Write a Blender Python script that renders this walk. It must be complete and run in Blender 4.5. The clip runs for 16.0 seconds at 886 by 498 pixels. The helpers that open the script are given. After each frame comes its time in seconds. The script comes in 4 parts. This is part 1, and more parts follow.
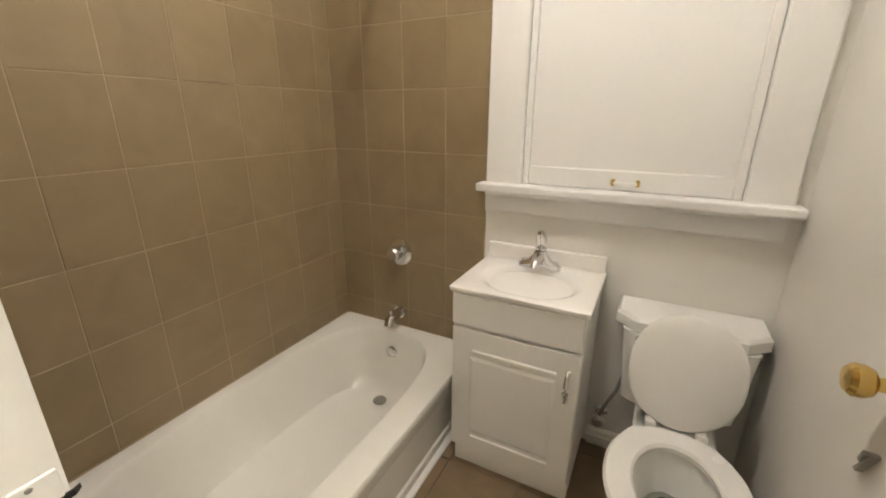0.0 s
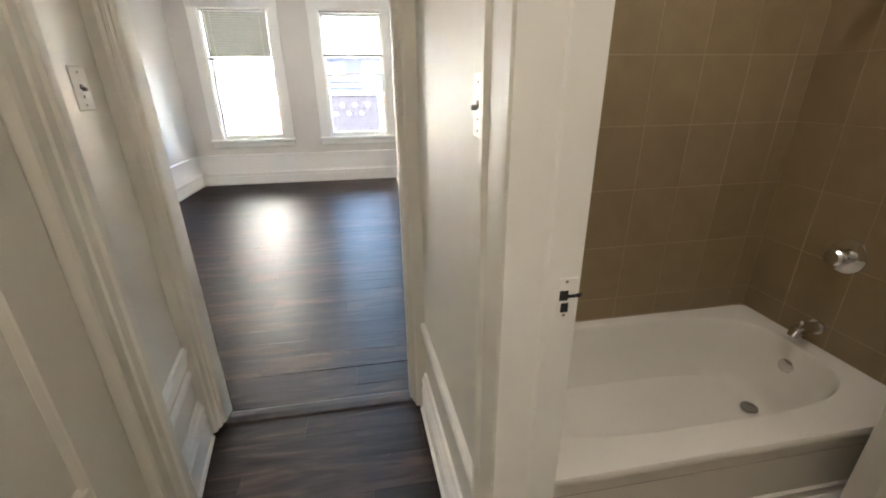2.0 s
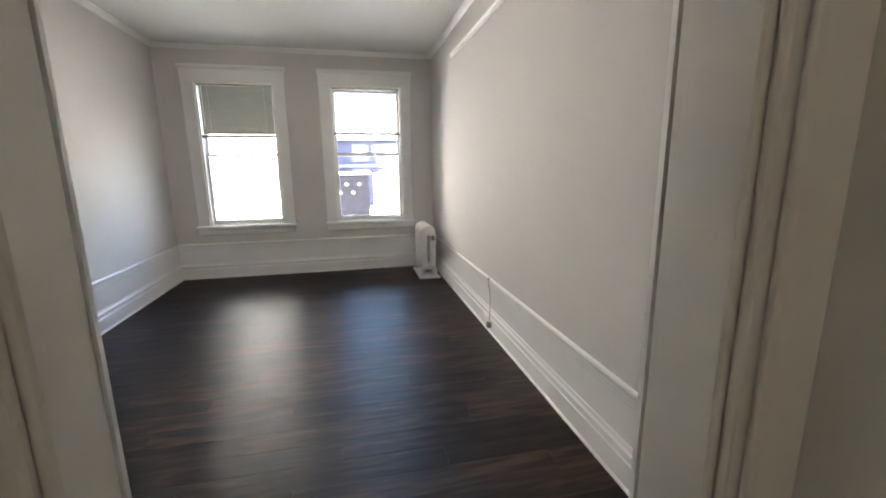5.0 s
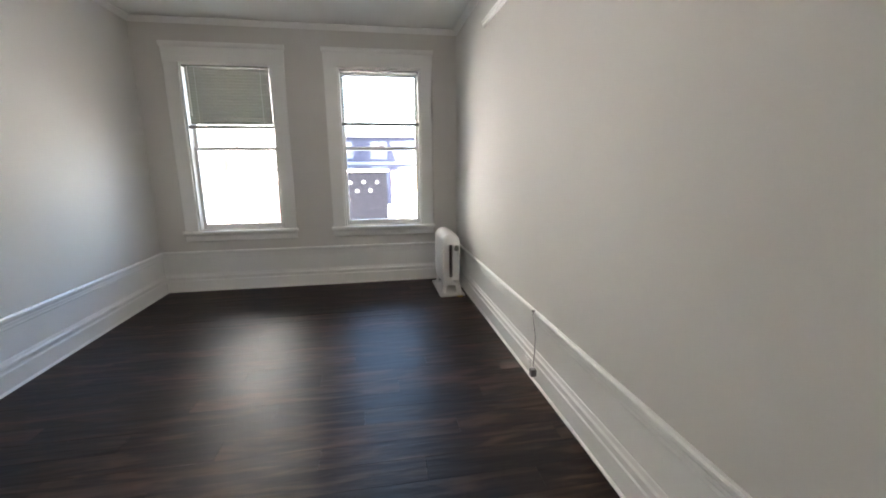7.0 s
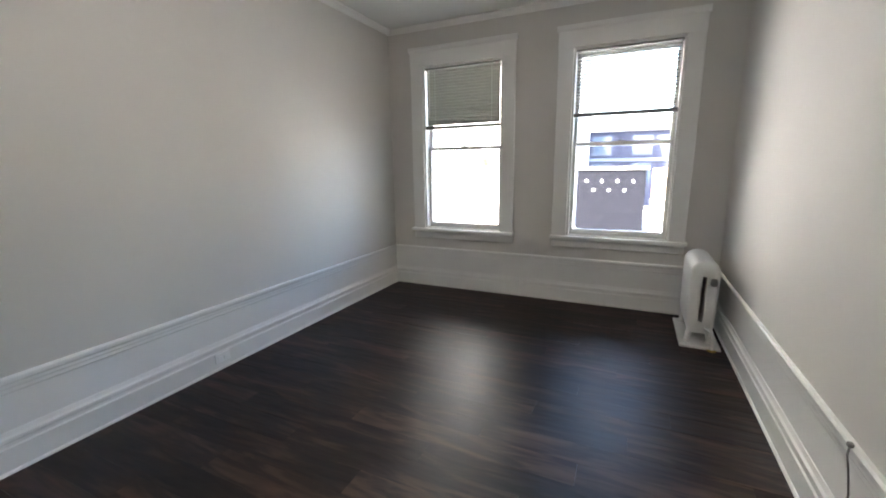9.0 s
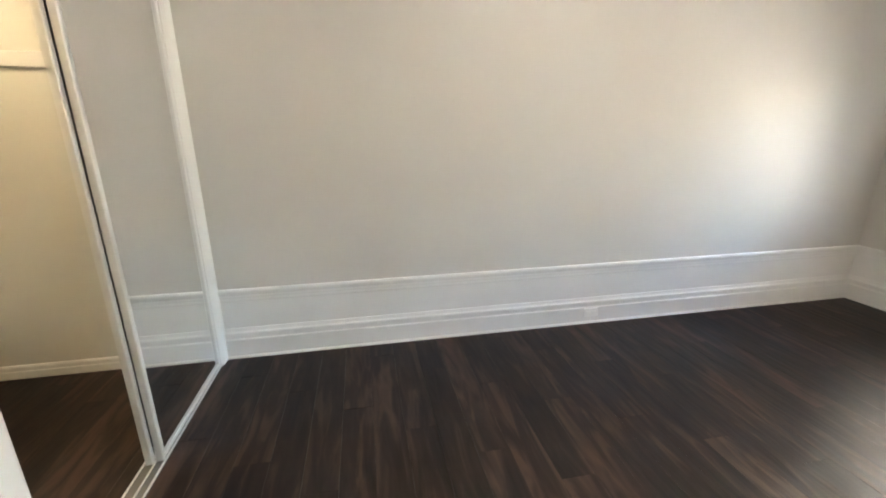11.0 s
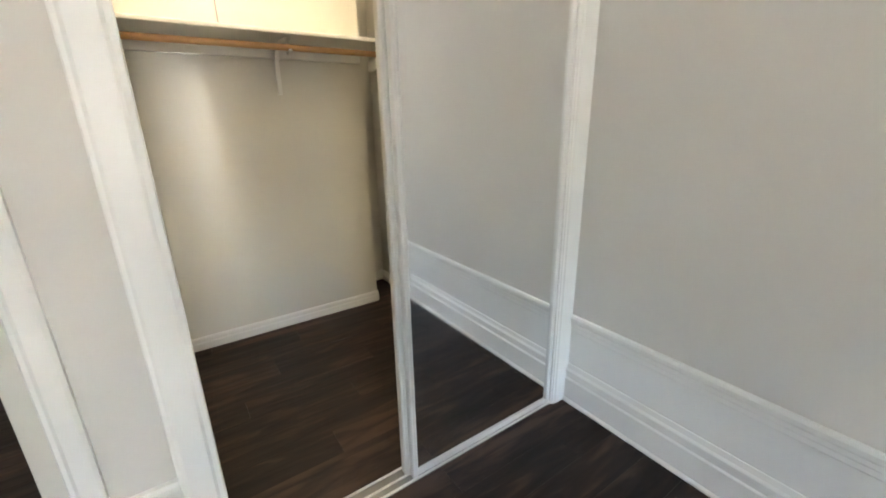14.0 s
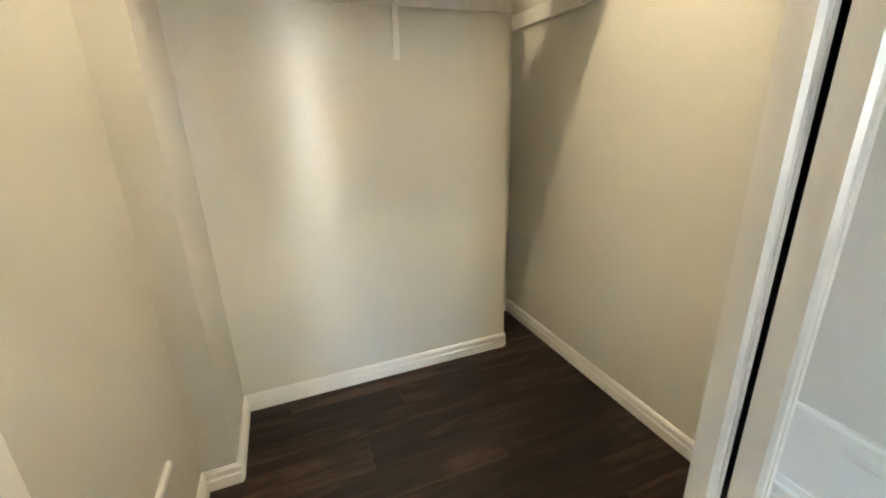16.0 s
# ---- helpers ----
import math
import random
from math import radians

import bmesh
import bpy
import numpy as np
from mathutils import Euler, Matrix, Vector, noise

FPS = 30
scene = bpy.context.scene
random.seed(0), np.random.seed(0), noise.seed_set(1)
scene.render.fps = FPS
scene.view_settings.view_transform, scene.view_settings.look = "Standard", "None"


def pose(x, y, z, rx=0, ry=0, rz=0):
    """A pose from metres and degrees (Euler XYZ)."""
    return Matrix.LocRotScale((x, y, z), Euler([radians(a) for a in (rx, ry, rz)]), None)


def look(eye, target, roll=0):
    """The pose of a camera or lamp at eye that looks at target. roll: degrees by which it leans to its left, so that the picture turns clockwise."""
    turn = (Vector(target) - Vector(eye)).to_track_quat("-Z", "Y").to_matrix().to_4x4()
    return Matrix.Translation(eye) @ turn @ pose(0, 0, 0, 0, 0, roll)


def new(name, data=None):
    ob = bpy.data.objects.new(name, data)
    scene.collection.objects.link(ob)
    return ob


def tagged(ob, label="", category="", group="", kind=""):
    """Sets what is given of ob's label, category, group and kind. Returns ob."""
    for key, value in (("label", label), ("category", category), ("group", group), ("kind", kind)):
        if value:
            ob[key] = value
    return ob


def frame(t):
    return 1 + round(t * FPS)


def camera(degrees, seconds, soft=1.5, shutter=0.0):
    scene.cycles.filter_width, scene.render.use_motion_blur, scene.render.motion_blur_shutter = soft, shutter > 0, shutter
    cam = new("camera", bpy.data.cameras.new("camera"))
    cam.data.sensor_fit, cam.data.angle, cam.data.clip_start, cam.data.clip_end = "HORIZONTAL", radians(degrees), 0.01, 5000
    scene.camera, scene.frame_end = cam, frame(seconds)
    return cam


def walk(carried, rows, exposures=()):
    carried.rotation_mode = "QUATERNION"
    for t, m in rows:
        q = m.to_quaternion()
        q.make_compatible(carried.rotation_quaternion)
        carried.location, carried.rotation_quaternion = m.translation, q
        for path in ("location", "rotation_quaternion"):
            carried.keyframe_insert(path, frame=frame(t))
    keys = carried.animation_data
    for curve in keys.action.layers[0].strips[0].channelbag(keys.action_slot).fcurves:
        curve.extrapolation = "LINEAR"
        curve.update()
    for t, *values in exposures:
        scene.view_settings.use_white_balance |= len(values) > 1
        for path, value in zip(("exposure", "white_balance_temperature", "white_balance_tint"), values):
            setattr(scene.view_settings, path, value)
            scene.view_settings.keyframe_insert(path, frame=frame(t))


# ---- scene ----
# ---------------------------------------------------------------- camera
cam = camera(94.9, 16.0, soft=1.9)
PATH = [
    (0, (2.883, -6.764, 1.403), (4.57, -5.89, 0.778), 0.2),
    (0.5, (2.895, -6.757, 1.407), (4.421, -5.733, 0.618), -3.4),
    (1, (2.892, -6.769, 1.391), (4.196, -5.554, 0.482), -2.7),
    (1.5, (2.811, -6.799, 1.402), (3.778, -5.243, 0.598), -0.5),
    (2, (2.657, -6.891, 1.4), (2.965, -5.057, 0.662), -0.7),
    (2.5, (2.483, -7.065, 1.411), (2.387, -5.161, 0.806), -1.9),
    (3, (2.424, -6.986, 1.416), (2.361, -5.037, 0.973), -1.1),
    (3.5, (2.39, -6.654, 1.435), (2.436, -4.698, 1.024), -0.3),
    (4, (2.296, -6.29, 1.436), (2.482, -4.342, 1.019), -0.2),
    (4.2, (2.261, -6.156, 1.454), (2.492, -4.213, 1.04), 0.0),
    (4.6, (2.237, -5.949, 1.422), (2.581, -4.018, 1.029), -0.2),
    (6.8, (2.262, -5.005, 1.373), (2.775, -3.113, 0.973), -1.2),
    (6.9, (2.311, -4.957, 1.371), (2.73, -3.042, 0.975), -1.0),
    (7, (2.345, -4.922, 1.388), (2.678, -2.990, 0.987), -0.5),
    (7.5, (2.486, -4.772, 1.425), (2.583, -2.815, 1.022), 0.3),
    (8.2, (2.566, -4.487, 1.416), (2.262, -2.553, 1.004), -0.7),
    (9, (2.61, -4.24, 1.408), (1.784, -2.464, 1.006), -0.8),
    (9.5, (2.600, -4.200, 1.412), (1.325, -2.729, 0.970), 0.7),
    (10, (2.601, -4.189, 1.411), (0.977, -3.132, 0.912), 1.6),
    (10.2, (2.595, -4.180, 1.410), (0.864, -3.288, 0.905), 1.2),
    (12.3, (2.368, -3.876, 1.345), (0.494, -4.169, 0.712), -2.1),
    (12.5, (2.262, -3.845, 1.336), (0.415, -4.287, 0.71), -2.3),
    (13, (1.973, -3.784, 1.33), (0.296, -4.663, 0.685), -2.5),
    (13.5, (1.727, -3.761, 1.374), (0.314, -5.022, 0.732), -1.8),
    (14, (1.492, -3.912, 1.363), (0.414, -5.482, 0.751), -1.1),
    (14.5, (1.324, -4.11, 1.366), (0.569, -5.873, 0.797), -0.3),
    (15, (1.202, -4.331, 1.369), (0.738, -6.193, 0.807), 0.3),
    (15.5, (1.195, -4.557, 1.336), (0.905, -6.424, 0.682), 1.4),
    (16, (1.313, -4.833, 1.296), (0.628, -6.603, 0.663), -1.8),
]
EXPOSURES = [(0.0, 7.25, 6400, 13), (0.5, 7.27, 6250, 12), (1.0, 7.1, 6250, 12), (1.5, 6.6, 5850, 11), (2.0, 6.3, 6500, 15), (2.5, 6.28, 6550, 16), (3.0, 6.12, 6550, 16),
             (3.5, 5.85, 6550, 16), (4.0, 5.55, 6550, 17), (4.5, 5.35, 6500, 17), (7.0, 5.08, 6350, 16), (8.5, 5.02, 6350, 16), (9.5, 4.98, 6200, 15), (10.2, 5.5, 6700, 16),
             (12.3, 5.92, 7200, 14), (13.5, 5.82, 6600, 14), (14.5, 5.65, 6550, 14), (15.2, 5.65, 6550, 14), (16.0, 6.12, 6500, 11)]
walk(cam, [(t, look(eye, target, roll)) for t, eye, target, roll in PATH], EXPOSURES)

# ---------------------------------------------------------------- daylight
SUN_ELEV, SUN_AZ = 48.0, 200.0            # degrees; azimuth clockwise from north (+y)
world = bpy.data.worlds.new("sky")
scene.world = world
world.use_nodes = True
wn = world.node_tree
wn.nodes.clear()
sky = wn.nodes.new("ShaderNodeTexSky")
sky.sky_type = "NISHITA"
sky.sun_disc = False
sky.sun_elevation = radians(SUN_ELEV)
sky.sun_rotation = radians(SUN_AZ)
sky.air_density = 1.2
sky.dust_density = 2.5
sky.ozone_density = 1.5
bg = wn.nodes.new("ShaderNodeBackground")
bg.inputs["Strength"].default_value = 0.12
wout = wn.nodes.new("ShaderNodeOutputWorld")
wn.links.new(sky.outputs[0], bg.inputs["Color"])
wn.links.new(bg.outputs[0], wout.inputs["Surface"])
sun_data = bpy.data.lights.new("sun", "SUN")
sun_data.energy = 4.0
sun_data.angle = radians(0.5)
sun_data.color = (1.0, 0.95, 0.88)
sun = new("sun", sun_data)
sa, se = radians(SUN_AZ), radians(SUN_ELEV)
sun.matrix_world = look((30 * math.sin(sa), 30 * math.cos(sa), 40), (30 * math.sin(sa) - math.sin(sa) * math.cos(se),
                        30 * math.cos(sa) - math.cos(sa) * math.cos(se), 40 - math.sin(se)))

# strengths; the last one is an added hall lamp that stays out of view
ROOM_LAMP, BATH_LAMP, CLOSET_LAMP, HALL_FILL = 0.85, 0.62, 14.0, 1.05


# ---------------------------------------------------------------- materials
def surface(name, colour, rough=0.5, metal=0.0, vary=0.08, scale=3.0, grain=60.0, bump=0.05, fine=0.04, spec=0.5, coat=0.0, brushed=0.0):
    """A painted, cast or stone-like surface: broad stains, fine grain and slight relief."""
    m = bpy.data.materials.new(name)
    m.use_nodes = True
    nt = m.node_tree
    p = nt.nodes["Principled BSDF"]
    p.inputs["Roughness"].default_value = rough
    p.inputs["Metallic"].default_value = metal
    p.inputs["Specular IOR Level"].default_value = spec
    p.inputs["Coat Weight"].default_value = coat
    if brushed:
        tang = nt.nodes.new("ShaderNodeTangent")
        tang.direction_type, tang.axis = "RADIAL", "Z"
        nt.links.new(tang.outputs[0], p.inputs["Tangent"])
        p.inputs["Anisotropic"].default_value = brushed
        p.inputs["Anisotropic Rotation"].default_value = 0.25
    pos = nt.nodes.new("ShaderNodeNewGeometry")
    broad = nt.nodes.new("ShaderNodeTexNoise")
    broad.inputs["Scale"].default_value = scale
    broad.inputs["Detail"].default_value = 4
    small = nt.nodes.new("ShaderNodeTexNoise")
    small.inputs["Scale"].default_value = grain
    small.inputs["Detail"].default_value = 3
    for n in (broad, small):
        nt.links.new(pos.outputs["Position"], n.inputs["Vector"])
    mix = nt.nodes.new("ShaderNodeMix")
    mix.data_type = "RGBA"
    mix.inputs[6].default_value = (*[c * (1 - vary) for c in colour], 1)
    mix.inputs[7].default_value = (*[min(1, c * (1 + vary * 0.7)) for c in colour], 1)
    add = nt.nodes.new("ShaderNodeMath")
    add.operation = "MULTIPLY_ADD"
    nt.links.new(small.outputs["Fac"], add.inputs[0])
    add.inputs[1].default_value = fine * 5
    nt.links.new(broad.outputs["Fac"], add.inputs[2])
    nt.links.new(add.outputs[0], mix.inputs[0])
    nt.links.new(mix.outputs[2], p.inputs["Base Color"])
    rr = nt.nodes.new("ShaderNodeMapRange")
    rr.inputs["To Min"].default_value = max(0.02, rough - 0.04)
    rr.inputs["To Max"].default_value = min(1, rough + 0.05)
    nt.links.new(broad.outputs["Fac"], rr.inputs["Value"])
    nt.links.new(rr.outputs[0], p.inputs["Roughness"])
    if bump:
        b = nt.nodes.new("ShaderNodeBump")
        b.inputs["Strength"].default_value = bump
        b.inputs["Distance"].default_value = 0.004
        nt.links.new(add.outputs[0], b.inputs["Height"])
        nt.links.new(b.outputs[0], p.inputs["Normal"])
    return m


def plank_material():
    m = bpy.data.materials.new("dark_vinyl_plank")
    m.use_nodes = True
    nt = m.node_tree
    p = nt.nodes["Principled BSDF"]
    p.inputs["Specular IOR Level"].default_value = 0.27
    tang = nt.nodes.new("ShaderNodeTangent")
    tang.direction_type, tang.axis = "RADIAL", "X"
    nt.links.new(tang.outputs[0], p.inputs["Tangent"])
    p.inputs["Anisotropic"].default_value = 0.5
    pos = nt.nodes.new("ShaderNodeNewGeometry")
    info = nt.nodes.new("ShaderNodeObjectInfo")
    mul = nt.nodes.new("ShaderNodeMath")
    mul.operation = "MULTIPLY"
    mul.inputs[1].default_value = 37.0
    nt.links.new(info.outputs["Random"], mul.inputs[0])
    off = nt.nodes.new("ShaderNodeVectorMath")
    off.operation = "ADD"
    nt.links.new(pos.outputs["Position"], off.inputs[0])
    nt.links.new(mul.outputs[0], off.inputs[1])
    stretch = nt.nodes.new("ShaderNodeMapping")
    stretch.inputs["Scale"].default_value = (1.4, 8.5, 1.0)
    nt.links.new(off.outputs[0], stretch.inputs["Vector"])
    g1 = nt.nodes.new("ShaderNodeTexNoise")
    g1.inputs["Scale"].default_value = 1.6
    g1.inputs["Detail"].default_value = 3.5
    g1.inputs["Distortion"].default_value = 0.9
    nt.links.new(stretch.outputs[0], g1.inputs["Vector"])
    g2 = nt.nodes.new("ShaderNodeTexNoise")
    g2.inputs["Scale"].default_value = 9.0
    g2.inputs["Detail"].default_value = 5
    nt.links.new(stretch.outputs[0], g2.inputs["Vector"])
    s = nt.nodes.new("ShaderNodeMath")
    s.operation = "MULTIPLY_ADD"
    nt.links.new(g2.outputs["Fac"], s.inputs[0])
    s.inputs[1].default_value = 0.06
    nt.links.new(g1.outputs["Fac"], s.inputs[2])
    s2 = nt.nodes.new("ShaderNodeMath")
    s2.operation = "MULTIPLY_ADD"
    nt.links.new(info.outputs["Random"], s2.inputs[0])
    s2.inputs[1].default_value = 0.20
    nt.links.new(s.outputs[0], s2.inputs[2])
    ramp = nt.nodes.new("ShaderNodeValToRGB")
    e = ramp.color_ramp.elements
    e[0].position, e[0].color = 0.45, (0.0095, 0.0056, 0.0043, 1)
    e[1].position, e[1].color = 0.84, (0.070, 0.040, 0.030, 1)
    e.new(0.64).color = (0.024, 0.0138, 0.0105, 1)
    nt.links.new(s2.outputs[0], ramp.inputs[0])
    nt.links.new(ramp.outputs[0], p.inputs["Base Color"])
    rr = nt.nodes.new("ShaderNodeMapRange")
    rr.inputs["To Min"].default_value = 0.41
    rr.inputs["To Max"].default_value = 0.55
    nt.links.new(g1.outputs["Fac"], rr.inputs["Value"])
    nt.links.new(rr.outputs[0], p.inputs["Roughness"])
    wide = nt.nodes.new("ShaderNodeMapping")
    wide.inputs["Scale"].default_value = (1.8, 12.0, 1.0)
    nt.links.new(pos.outputs["Position"], wide.inputs["Vector"])
    ripple = nt.nodes.new("ShaderNodeTexNoise")
    ripple.inputs["Scale"].default_value = 1.5
    ripple.inputs["Detail"].default_value = 2
    nt.links.new(wide.outputs[0], ripple.inputs["Vector"])
    hsum = nt.nodes.new("ShaderNodeMath")
    hsum.operation = "MULTIPLY_ADD"
    nt.links.new(ripple.outputs["Fac"], hsum.inputs[0])
    hsum.inputs[1].default_value = 1.8
    nt.links.new(g1.outputs["Fac"], hsum.inputs[2])
    b = nt.nodes.new("ShaderNodeBump")
    b.inputs["Strength"].default_value = 0.5
    b.inputs["Distance"].default_value = 0.004
    nt.links.new(hsum.outputs[0], b.inputs["Height"])
    nt.links.new(b.outputs[0], p.inputs["Normal"])
    return m


def tile_material(name, dark, light, rough):
    m = bpy.data.materials.new(name)
    m.use_nodes = True
    nt = m.node_tree
    p = nt.nodes["Principled BSDF"]
    pos = nt.nodes.new("ShaderNodeNewGeometry")
    info = nt.nodes.new("ShaderNodeObjectInfo")
    n1 = nt.nodes.new("ShaderNodeTexNoise")
    n1.inputs["Scale"].default_value = 7.0
    n1.inputs["Detail"].default_value = 6
    n1.inputs["Distortion"].default_value = 0.7
    nt.links.new(pos.outputs["Position"], n1.inputs["Vector"])
    a = nt.nodes.new("ShaderNodeMath")
    a.operation = "MULTIPLY_ADD"
    nt.links.new(info.outputs["Random"], a.inputs[0])
    a.inputs[1].default_value = 0.22
    nt.links.new(n1.outputs["Fac"], a.inputs[2])
    mix = nt.nodes.new("ShaderNodeMix")
    mix.data_type = "RGBA"
    mix.inputs[6].default_value = (*dark, 1)
    mix.inputs[7].default_value = (*light, 1)
    nt.links.new(a.outputs[0], mix.inputs[0])
    nt.links.new(mix.outputs[2], p.inputs["Base Color"])
    rr = nt.nodes.new("ShaderNodeMapRange")
    rr.inputs["To Min"].default_value = rough - 0.07
    rr.inputs["To Max"].default_value = rough + 0.1
    nt.links.new(n1.outputs["Fac"], rr.inputs["Value"])
    nt.links.new(rr.outputs[0], p.inputs["Roughness"])
    b = nt.nodes.new("ShaderNodeBump")
    b.inputs["Strength"].default_value = 0.06
    b.inputs["Distance"].default_value = 0.003
    nt.links.new(n1.outputs["Fac"], b.inputs["Height"])
    nt.links.new(b.outputs[0], p.inputs["Normal"])
    return m


def glow(name, colour, strength):
    m = bpy.data.materials.new(name)
    m.use_nodes = True
    p = m.node_tree.nodes["Principled BSDF"]
    p.inputs["Base Color"].default_value = (0.8, 0.8, 0.78, 1)
    p.inputs["Emission Color"].default_value = (*colour, 1)
    p.inputs["Emission Strength"].default_value = strength
    return m


def pane_glass():
    m = bpy.data.materials.new("window_glass")
    m.use_nodes = True
    nt = m.node_tree
    nt.nodes.clear()
    out = nt.nodes.new("ShaderNodeOutputMaterial")
    clear = nt.nodes.new("ShaderNodeBsdfTransparent")
    clear.inputs["Color"].default_value = (0.95, 0.97, 0.96, 1)
    gloss = nt.nodes.new("ShaderNodeBsdfGlossy")
    gloss.inputs["Roughness"].default_value = 0.02
    fr = nt.nodes.new("ShaderNodeFresnel")
    fr.inputs["IOR"].default_value = 1.45
    mx = nt.nodes.new("ShaderNodeMixShader")
    nt.links.new(fr.outputs[0], mx.inputs[0])
    nt.links.new(clear.outputs[0], mx.inputs[1])
    nt.links.new(gloss.outputs[0], mx.inputs[2])
    nt.links.new(mx.outputs[0], out.inputs["Surface"])
    return m


WALL = surface("grey_wall_paint", (0.625, 0.60, 0.56), 0.74, spec=0.35, vary=0.05, scale=1.3, grain=90, bump=0.06)
TRIM = surface("white_trim_paint", (0.79, 0.78, 0.75), 0.36, vary=0.03, scale=3, grain=45, bump=0.035)
CEIL = surface("ceiling_paint", (0.78, 0.77, 0.74), 0.7, vary=0.04, scale=1.5, grain=80, bump=0.05)
BATHWALL = surface("bath_wall_paint", (0.74, 0.715, 0.66), 0.42, vary=0.05, scale=2.0, grain=60, bump=0.08)
CLOSETWALL = surface("closet_wall_paint", (0.70, 0.68, 0.62), 0.25, vary=0.04, scale=2.0, grain=50, bump=0.03, spec=0.9, brushed=0.95)
HALLPAINT = surface("hall_gloss_paint", (0.66, 0.635, 0.57), 0.48, vary=0.05, scale=2.5, grain=40, bump=0.06, brushed=0.5)
PLANK = plank_material()
SUBFLOOR = surface("floor_gap", (0.012, 0.009, 0.008), 0.7)
TILE = tile_material("taupe_wall_tile", (0.205, 0.150, 0.080), (0.31, 0.235, 0.132), 0.34)
GROUT = surface("tan_grout", (0.37, 0.285, 0.185), 0.8, vary=0.6, scale=3.2, fine=0.1)
FTILE = tile_material("brown_floor_tile", (0.14, 0.095, 0.052), (0.25, 0.18, 0.105), 0.38)
FGROUT = surface("floor_grout", (0.20, 0.14, 0.10), 0.85, vary=0.2, scale=12)
PORCELAIN = surface("white_porcelain", (0.80, 0.79, 0.75), 0.12, vary=0.03, scale=4, bump=0.0, coat=0.3)
TUBMAT = surface("white_tub_enamel", (0.76, 0.745, 0.69), 0.2, vary=0.06, scale=3, grain=30, bump=0.02)
SEATMAT = surface("toilet_seat_plastic", (0.78, 0.765, 0.72), 0.25, vary=0.03, scale=4, bump=0.0)
CABINET = surface("white_thermofoil", (0.78, 0.77, 0.73), 0.35, vary=0.03, scale=5, bump=0.02)
MARBLE = surface("white_cultured_marble", (0.82, 0.80, 0.76), 0.16, vary=0.03, scale=6, bump=0.0)
CHROME = surface("chrome", (0.72, 0.72, 0.72), 0.10, 1.0, vary=0.03, bump=0.0)
BRASS = surface("polished_brass", (0.70, 0.50, 0.16), 0.22, 1.0, vary=0.08, scale=20, bump=0.0)
ALU = surface("painted_aluminium", (0.70, 0.69, 0.66), 0.35, 0.3, vary=0.05, scale=10, bump=0.03)
STEEL = surface("grey_steel", (0.30, 0.29, 0.27), 0.38, 0.8, vary=0.1, scale=10, bump=0.03)
DARK = surface("dark_slot", (0.012, 0.011, 0.010), 0.6)
MIRROR = surface("silver_mirror", (0.90, 0.905, 0.90), 0.03, 1.0, vary=0.01, bump=0.0)
IRON = surface("painted_cast_iron", (0.78, 0.77, 0.74), 0.35, vary=0.06, scale=8, grain=120, bump=0.25)
PLASTIC = surface("white_plastic", (0.80, 0.79, 0.75), 0.35, vary=0.03, scale=10, bump=0.02)
GREYPLASTIC = surface("grey_plastic", (0.20, 0.19, 0.18), 0.5, vary=0.1, scale=10)
SLATMAT = surface("grey_blind_slat", (0.31, 0.305, 0.27), 0.45, vary=0.06, scale=6, bump=0.02)
RAILMAT = surface("blind_bottom_rail", (0.22, 0.21, 0.195), 0.45, vary=0.06, scale=6, bump=0.02)
RODWOOD = surface("varnished_wood_rod", (0.42, 0.24, 0.11), 0.35, vary=0.2, scale=14, grain=80)
CLEAR = pane_glass()


# ---------------------------------------------------------------- building helpers
def mesh_object(name, bm, material, parent=None, label="", smooth=False):
    bmesh.ops.recalc_face_normals(bm, faces=bm.faces)
    me = bpy.data.meshes.new(name)
    bm.to_mesh(me)
    bm.free()
    if smooth:
        for f in me.polygons:
            f.use_smooth = True
        me.set_sharp_from_angle(angle=radians(38))
    me.materials.append(material)
    ob = new(name, me)
    if parent:
        ob.parent = parent
        if parent.data is None:
            ob.location = -parent.location
    if label:
        ob["label"] = label
    return ob


part = mesh_object


def base(name, x, y, z, label, category, group="", kind=""):
    """The Empty at the base of a thing; its parts are given in world metres and moved under it."""
    ob = tagged(new(name), label, category, group, kind)
    ob.location = (x, y, z)
    return ob


def add_box(bm, lo, hi, bevel=0.0, seg=1):
    c = [(a + b) / 2 for a, b in zip(lo, hi)]
    d = [abs(b - a) for a, b in zip(lo, hi)]
    r = bmesh.ops.create_cube(bm, size=1.0, matrix=Matrix.Translation(c) @ Matrix.Diagonal((*d, 1)))
    if bevel:
        es = list({e for v in r["verts"] for e in v.link_edges})
        bmesh.ops.bevel(bm, geom=es, offset=min(bevel, min(d) * 0.45), segments=seg, affect="EDGES", profile=0.6)
    return bm


def box(name, lo, hi, material, parent=None, bevel=0.003, label="", seg=1):
    return mesh_object(name, add_box(bmesh.new(), lo, hi, bevel, seg), material, parent, label)


def add_prism(bm, outline, axis, a, b):
    """Sweep a closed outline along an axis from a to b. The outline lies in the two other axes, in the order x, y, z."""
    def at(p, s):
        q = list(p)
        q.insert("xyz".index(axis), s)
        return q
    lo = [bm.verts.new(at(p, a)) for p in outline]
    hi = [bm.verts.new(at(p, b)) for p in outline]
    n = len(outline)
    for i in range(n):
        j = (i + 1) % n
        bm.faces.new((lo[i], lo[j], hi[j], hi[i]))
    bm.faces.new(lo)
    bm.faces.new(hi[::-1])
    return bm


def prism(name, outline, axis, a, b, material, parent=None, label="", kind=""):
    ob = mesh_object(name, add_prism(bmesh.new(), outline, axis, a, b), material, parent, label)
    if kind:
        ob["kind"] = kind
    return ob


